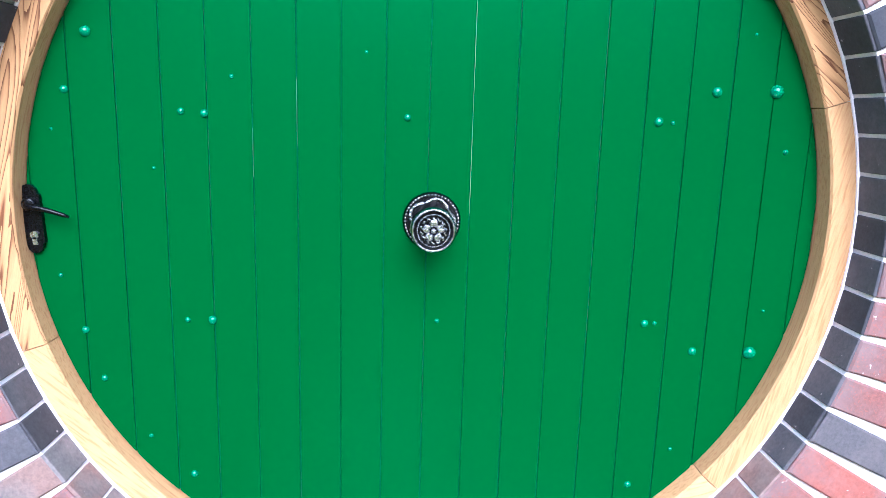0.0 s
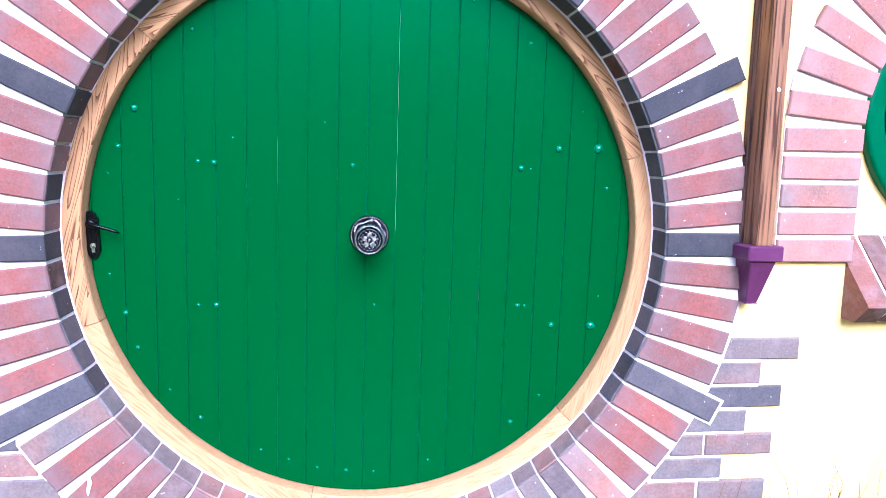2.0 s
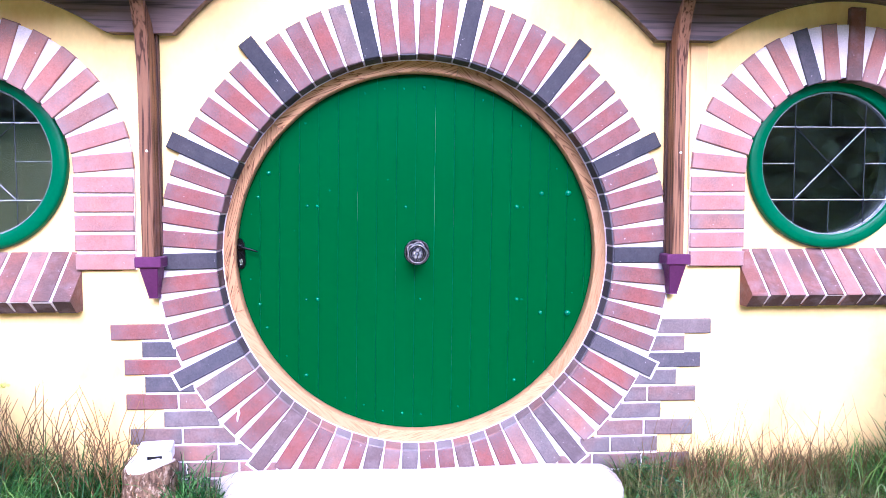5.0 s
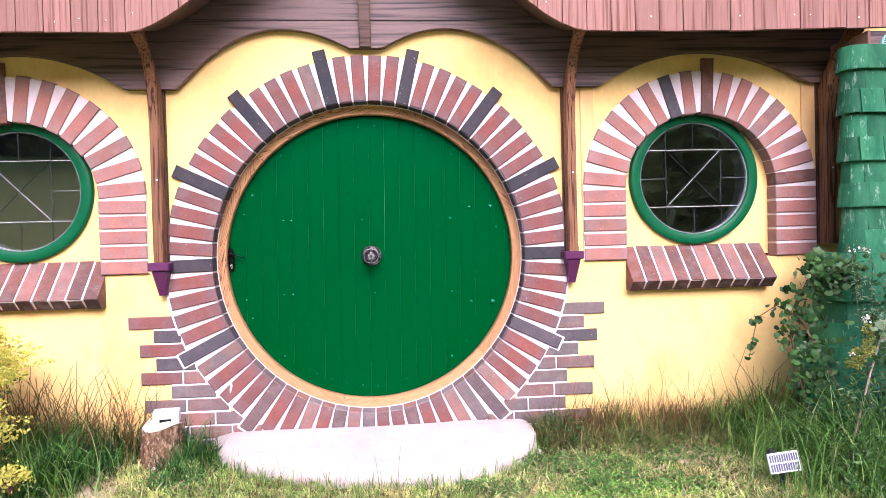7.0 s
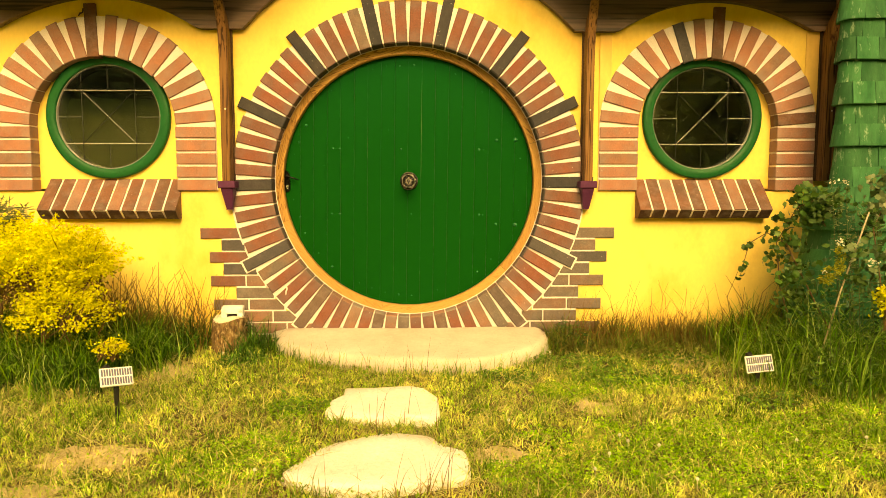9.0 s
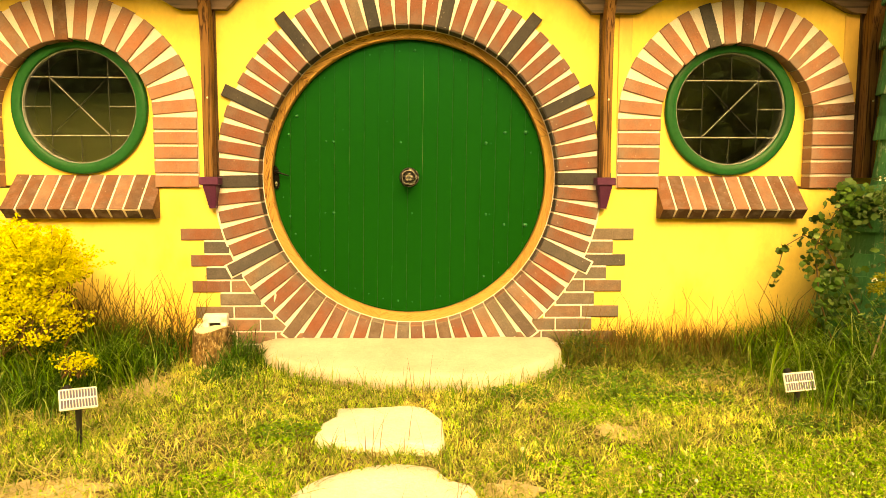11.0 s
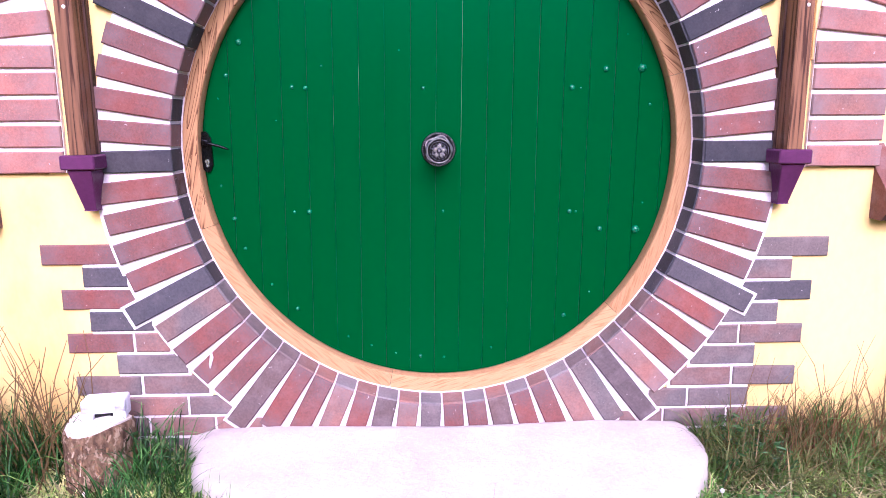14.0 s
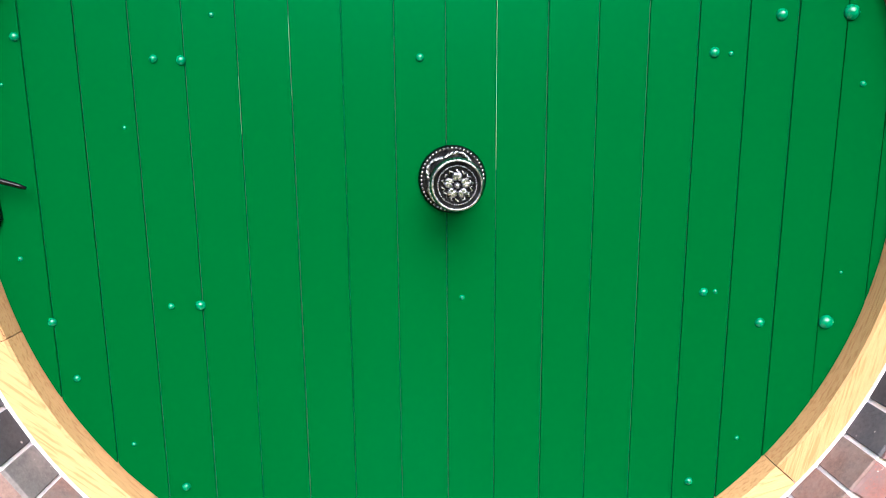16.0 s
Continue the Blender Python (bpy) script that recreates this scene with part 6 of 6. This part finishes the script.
tuft = [(-2.2 + srng.uniform(-0.14, 0.12), -0.3 + srng.uniform(-0.1, 0.1), 0.93 + srng.uniform(-0.12, 0.10), 0.06, 0.05, 0.05) for _ in range(16)]
v, f = leaf_cloud(tuft, 1100, 0.017, 3.2, 0.2)
plant("sage_bush", "grey-green spiky leaved bush behind the golden shrub", "shrub", [([(-2.25, -0.28, 0.1), (-2.22, -0.3, 0.6), (-2.2, -0.3, 0.95)], 0.009)], v, f, SAGE_LEAF)

# climber on the shingled column
vine, stems = [], []
runs = (((2.30, -0.72, 0.10), (2.16, -0.58, 0.45), (2.04, -0.44, 0.80), (1.97, -0.37, 0.85), (1.89, -0.34, 0.79), (1.86, -0.34, 0.67), (1.84, -0.34, 0.58)),
        ((2.14, -0.50, 0.12), (2.02, -0.44, 0.55), (2.00, -0.42, 0.80), (2.08, -0.46, 0.99), (2.20, -0.54, 1.06)),
        ((2.42, -0.95, 0.06), (2.30, -0.86, 0.55), (2.26, -0.82, 0.90), (2.34, -0.82, 1.10), (2.46, -0.84, 1.16)))
for run in runs:
    stems.append((list(run), 0.005))
dense = ((2.10, -0.47, 1.04, 70, 0.035), (2.15, -0.51, 0.99, 110, 0.042), (2.21, -0.56, 1.03, 90, 0.038), (2.12, -0.49, 0.94, 50, 0.03), (2.03, -0.42, 0.93, 16, 0.025), (1.98, -0.40, 0.85, 16, 0.022),
         (2.00, -0.41, 0.77, 14, 0.025), (1.98, -0.42, 0.69, 12, 0.02), (2.04, -0.52, 0.62, 26, 0.035), (2.17, -0.80, 0.78, 34, 0.035), (2.22, -0.84, 0.66, 24, 0.035), (2.30, -0.90, 0.80, 40, 0.05), (2.06, -0.46, 0.80, 50, 0.035),
         (2.08, -0.52, 0.66, 50, 0.04), (2.06, -0.52, 0.50, 60, 0.05), (2.10, -0.60, 0.36, 60, 0.05), (2.28, -0.78, 0.95, 60, 0.05), (2.40, -0.84, 0.92, 70, 0.06), (2.34, -0.84, 0.60, 60, 0.06), (2.48, -0.90, 0.72, 70, 0.07))
for x, y, z, n, w in dense:
    for _ in range(n):
        vine.append((x + srng.gauss(0, w), y + srng.gauss(0, 0.035), z + srng.gauss(0, w)))
for x, z, n in ((1.885, 0.785, 6), (1.95, 0.845, 3), (1.86, 0.67, 3), (1.835, 0.60, 4), (1.845, 0.655, 2)):
    for _ in range(n):
        vine.append((x + srng.gauss(0, 0.014), -0.35 + srng.gauss(0, 0.012), z + srng.gauss(0, 0.014)))
for _ in range(90):      # a few stray leaves over the lower tiers
    r = 0.325 + 0.06 * srng.random()
    x, y, ang = col_point(srng.uniform(1.3 * r, math.pi * r + 0.42), r)
    vine.append((x, y, 0.18 + 0.5 * srng.random()))
v, f = lobed_leaves(np.array(vine), 0.025)
vine_ob = plant("climbing_vine", "dark round-lobed vine climbing the shingled column", "climber", stems, v, f, DARK_LEAF)
pale = []
for x, y, z, n, w in ((2.29, -0.82, 1.10, 60, 0.045), (2.40, -0.84, 1.13, 60, 0.05), (2.33, -0.84, 1.01, 24, 0.03), (2.24, -0.88, 0.78, 9, 0.03), (2.16, -0.86, 0.80, 12, 0.025), (2.20, -0.92, 0.72, 5, 0.02), (2.03, -0.5, 0.66, 8, 0.02)):
    for _ in range(n):
        pale.append((x + srng.gauss(0, w), y + srng.gauss(0, 0.03), z + srng.gauss(0, w)))
v, f = lobed_leaves(np.array(pale), 0.023)
more_leaves(vine_ob, v, f, PALE_LEAF, "pale_leaves")

# flower spikes and seeding weeds before the column
spikes = []
for x, y, top in ((2.085, -0.75, 1.13), (2.152, -0.76, 1.12), (2.11, -0.78, 0.98), (2.19, -0.80, 1.0), (2.22, -0.82, 0.96), (2.25, -0.84, 0.99), (2.14, -0.82, 0.93), (2.36, -0.95, 0.92), (2.46, -0.98, 0.80)):
    lean = srng.uniform(0.02, 0.10)
    spikes.append([(x + lean * (1 - j / 15), y - 0.02 * (1 - j / 15), 0.10 + (top - 0.10) * j / 15) for j in range(16)])
spots = np.array([(q[0] + srng.gauss(0, 0.011), q[1] + srng.gauss(0, 0.011), q[2] + srng.gauss(0, 0.018)) for row in spikes for q in row[8:] for _ in range(9)])
v, f = leaves_at(spots, 0.0105, 2.1, 0.3)
weeds = plant("flowering_weeds", "tall grey-green weeds with narrow leaves and pale flower heads", "weeds", [([row[0], row[8], row[15]], 0.003) for row in spikes], v, f, SAGE_LEAF, STEM_GREEN)
blooms = [(row[15][0], row[15][1], row[15][2], 10) for row in spikes[:2]] + [(2.095, -0.82, 0.829, 26), (2.205, -0.92, 0.743, 22), (2.02, -0.86, 0.69, 8)]
heads = np.array([(x + srng.gauss(0, 0.011), y + srng.gauss(0, 0.010), z + srng.gauss(0, 0.009)) for x, y, z, n in blooms for _ in range(n)])
v, f = leaves_at(heads, 0.010, 1.0, 0.6)
more_leaves(weeds, v, f, FLOWER, "flower_heads")
seedy = [(2.05, -0.86, 0.70, 0.05, 0.03, 0.03), (2.085, -0.85, 0.76, 0.022, 0.02, 0.06), (2.02, -0.86, 0.66, 0.04, 0.03, 0.025)]
v, f = leaf_cloud(seedy, 420, 0.010, 1.7, 0.4)
more_leaves(weeds, v, f, INNER_LEAF, "seed_heads")
thing("plant_stake", tube([(2.03, -0.74, 0.07), (2.13, -0.80, 0.60), (2.215, -0.85, 0.98)], [0.0042, 0.004, 0.0034], 8), BARE_STICK, "pale bare wooden stake leaning among the weeds", "stake", smooth=True)
s6, p6 = sprays(40, (2.24, -1.03, 0.10), (2.22, -1.02, 0.58, 0.055, 0.05, 0.075), 3.2)
v, f = leaves_at(p6, 0.0125, 1.5, 0.5)
plant("golden_sprig", "small golden-leaved sprig among the weeds", "shrub", s6[::2] + [([(2.25, -1.03, 0.03), (2.22, -1.03, 0.5)], 0.005)], v, f, YELLOW_LEAF)
low_r = [(srng.uniform(1.9, 2.9), srng.uniform(-0.98, -0.3), srng.uniform(0.12, 0.34), 0.12, 0.1, 0.08) for _ in range(34)]
v, f = leaf_cloud(low_r, 2400, 0.015, 2.4, 0.34)
plant("green_undergrowth", "dark green weeds at the foot of the shingled column", "weeds", [([(2.2, -0.6, 0.1), (2.25, -0.6, 0.35)], 0.005)], v, f, WEED_LEAF)
tall_r = [(x, -0.70 - 0.18 * srng.random() - 0.10 * (x - 2.0), 0.22 + srng.random() ** 1.3 * (0.36 + 0.30 * (x - 2.0)), 0.075, 0.05, 0.075) for x in (srng.uniform(2.02, 2.75) for _ in range(46))]
v, f = leaf_cloud(tall_r, 950, 0.0145, 2.3, 0.33)
plant("leafy_weeds", "leafy green weeds standing before the column", "weeds", [([(q[0] + 0.02, q[1], 0.07), (q[0], q[1], q[2] + 0.05)], 0.0028) for q in tall_r[::3]], v, f, WEED_LEAF, STEM_GREEN)
p = tufts(120, 7, (2.02, 2.75, -0.98, -0.62), lambda x, y: 0.9, 0.03)
v, f = arching(p, grng.uniform(0.30, 0.72, len(p)), grng.uniform(0.0045, 0.0075, len(p)), 0.6, 2.2)
stuff("tall_grass", v, f, LUSH_GRASS, "tall tangled green grass before the column", "grass")
p = tufts(330, 8, (0.83, 2.05, -0.24, -0.02), lambda x, y: 0.95 if x < 0.96 else 0.26 + 0.5 * noise.noise(Vector((x * 5, y * 5, 6))), 0.025)
v, f = arching(p, grng.uniform(0.10, 0.27, len(p)), grng.uniform(0.0035, 0.006, len(p)), 0.6, 1.6)
stuff("tall_grass", v, f, WALL_GRASS, "half-dead brown and green grass along the foot of the wall", "grass")
p = tufts(95, 5, (1.85, 2.75, -1.02, -0.45), lambda x, y: 0.9, 0.05)
v, f = arching(p, grng.uniform(0.30, 0.66, len(p)), grng.uniform(0.0036, 0.0062, len(p)), 1.0, 2.5, None, 8)
stuff("long_grass", v, f, LONG_GRASS, "long pale blades tangled over the weeds", "grass")


# thin seed stalks before the doorstep and the stepping stones
p = np.concatenate([tufts(34, 2, (-0.8, 0.85, -0.60, -0.42), lambda x, y: 0.9, 0.02), tufts(20, 2, (-0.45, 0.3, -1.85, -1.68), lambda x, y: 0.9, 0.02), tufts(16, 2, (-0.4, 0.25, -1.22, -1.1), lambda x, y: 0.8, 0.02)])
v, f = arching(p, grng.uniform(0.10, 0.24, len(p)), grng.uniform(0.0026, 0.004, len(p)), 0.35, 0.8, None, 5)
stuff("seed_stalks", v, f, STALK, "thin brown seed stalks standing before the stones", "dry grass")

# dark weeds at both ends of the doorstep
for x0, x1, n, words in ((0.84, 1.02, 260, "dark green weeds beside the doorstep"), (-0.95, -0.80, 220, "dark green weeds between the log and the doorstep")):
    spots = [(srng.uniform(x0, x1), srng.uniform(-0.22, -0.05), srng.uniform(0.16, 0.27), 0.05, 0.05, 0.05) for _ in range(14)]
    v, f = leaf_cloud(spots, n, 0.0135, 2.2, 0.3)
    plant("green_undergrowth", words, "weeds", [([(q[0], q[1], 0.12), (q[0] + 0.02, q[1], q[2] + 0.05)], 0.0025) for q in spots], v, f, DARK_LEAF)
p = scatter(3000, 0.84, 2.0, -0.34, -0.02, lambda x, y: 0.9 if noise.noise(Vector((x * 6, y * 6, 8))) > -0.15 else 0.2)
p[:, 2] += grng.uniform(0.01, 0.06, len(p))
v, f = arching(p, grng.uniform(0.06, 0.16, len(p)), grng.uniform(0.003, 0.0055, len(p)), 1.5, 0.9, None, 4, 0.7)
stuff("dead_grass_litter", v, f, WALL_GRASS, "brown dead grass lying along the foot of the wall", "dry grass")


# spiky plant: long stiff leaves
def spiky(x, y, n, h, label):
    roots = np.stack([grng.normal(x, 0.05, n), grng.normal(y, 0.04, n), np.full(n, ground_z(x, y))], 1)
    v, f = arching(roots, grng.uniform(0.5, 1.0, n) * h, np.full(n, 0.0085), 0.5, 0.7)
    me = bpy.data.meshes.new("spiky_plant")
    me.from_pydata(v.tolist(), [], f)
    me.materials.append(TALL_GRASS)
    return tagged(new("spiky_plant", me), label, "plant")


spiky(1.93, -0.22, 40, 0.44, "spiky plant with long stiff green leaves by the wall")

# ---------------------------------------------------------------- the woods across the field
tn = 30000
tx = grng.uniform(-80, 80, tn)
tops = 9.0 + 1.6 * np.sin(tx * 0.21) + 1.0 * np.sin(tx * 0.57 + 1) + grng.normal(0, 0.5, tn)
tp = np.stack([tx, -47 + grng.uniform(-4, 1.5, tn), 6.0 + tops * grng.uniform(0, 1, tn) ** 0.8], 1)
v, f = leaves_at(tp, 0.6, 1.6, 0.8)
stuff("far_woods", v, f, WOODS, "dark line of trees across the field", "trees")

# a nearer belt of trees to the east, added unseen to darken that window's reflection
tn = 16000
tx = grng.uniform(7, 40, tn)
tops = 6.5 + 0.8 * np.sin(tx * 0.5) + grng.normal(0, 0.4, tn)
tp = np.stack([tx, -15 - 0.1 * tx + grng.uniform(-2.5, 1.0, tn), -0.2 + tops * grng.uniform(0, 1, tn) ** 0.8], 1)
v, f = leaves_at(tp, 0.42, 1.6, 0.8)
stuff("near_woods", v, f, NEAR_WOODS, "belt of trees added out of view to darken the east window", "trees")

# unseen bank added behind the trees to keep sky gaps out of the window reflections
bank = bmesh.new()
rows = []
for j, (y, h) in enumerate(((-50.0, 5.5), (-51.5, 10.0), (-54.0, 13.0), (-60.0, 14.5), (-75.0, 15.0))):
    rows.append([bank.verts.new((-120 + 3.0 * k, y + 0.8 * noise.noise(Vector((k * 0.7, j, 2))), h + (1.3 * noise.noise(Vector((k * 0.45, j * 0.8, 5))) if j else 0))) for k in range(81)])
for p, q in zip(rows, rows[1:]):
    for k in range(80):
        bank.faces.new((p[k], p[k + 1], q[k + 1], q[k]))
thing("far_hillside", bank, BACKING_GREEN, "dull green backing bank added behind the trees across the field", "hillside", kind="structure", smooth=True)

# ---------------------------------------------------------------- the lawn further out
for area, count in (((-7.5, 7.5, -9.0, -2.66), 120000), ((-7.5, -2.66, -2.7, 0.0), 26000), ((2.86, 7.5, -2.7, 0.0), 24000)):
    lawn("far_grass", count, area, lambda x, y: min(1.0, 1.15 - 0.07 * max(abs(x) - 3, -2.7 - y, 0)) - max(0.0, 0.3 * bare(x, y)), 0.04, 0.10, 0.020, 1.35, GRASS, "short patchy green and straw lawn grass")
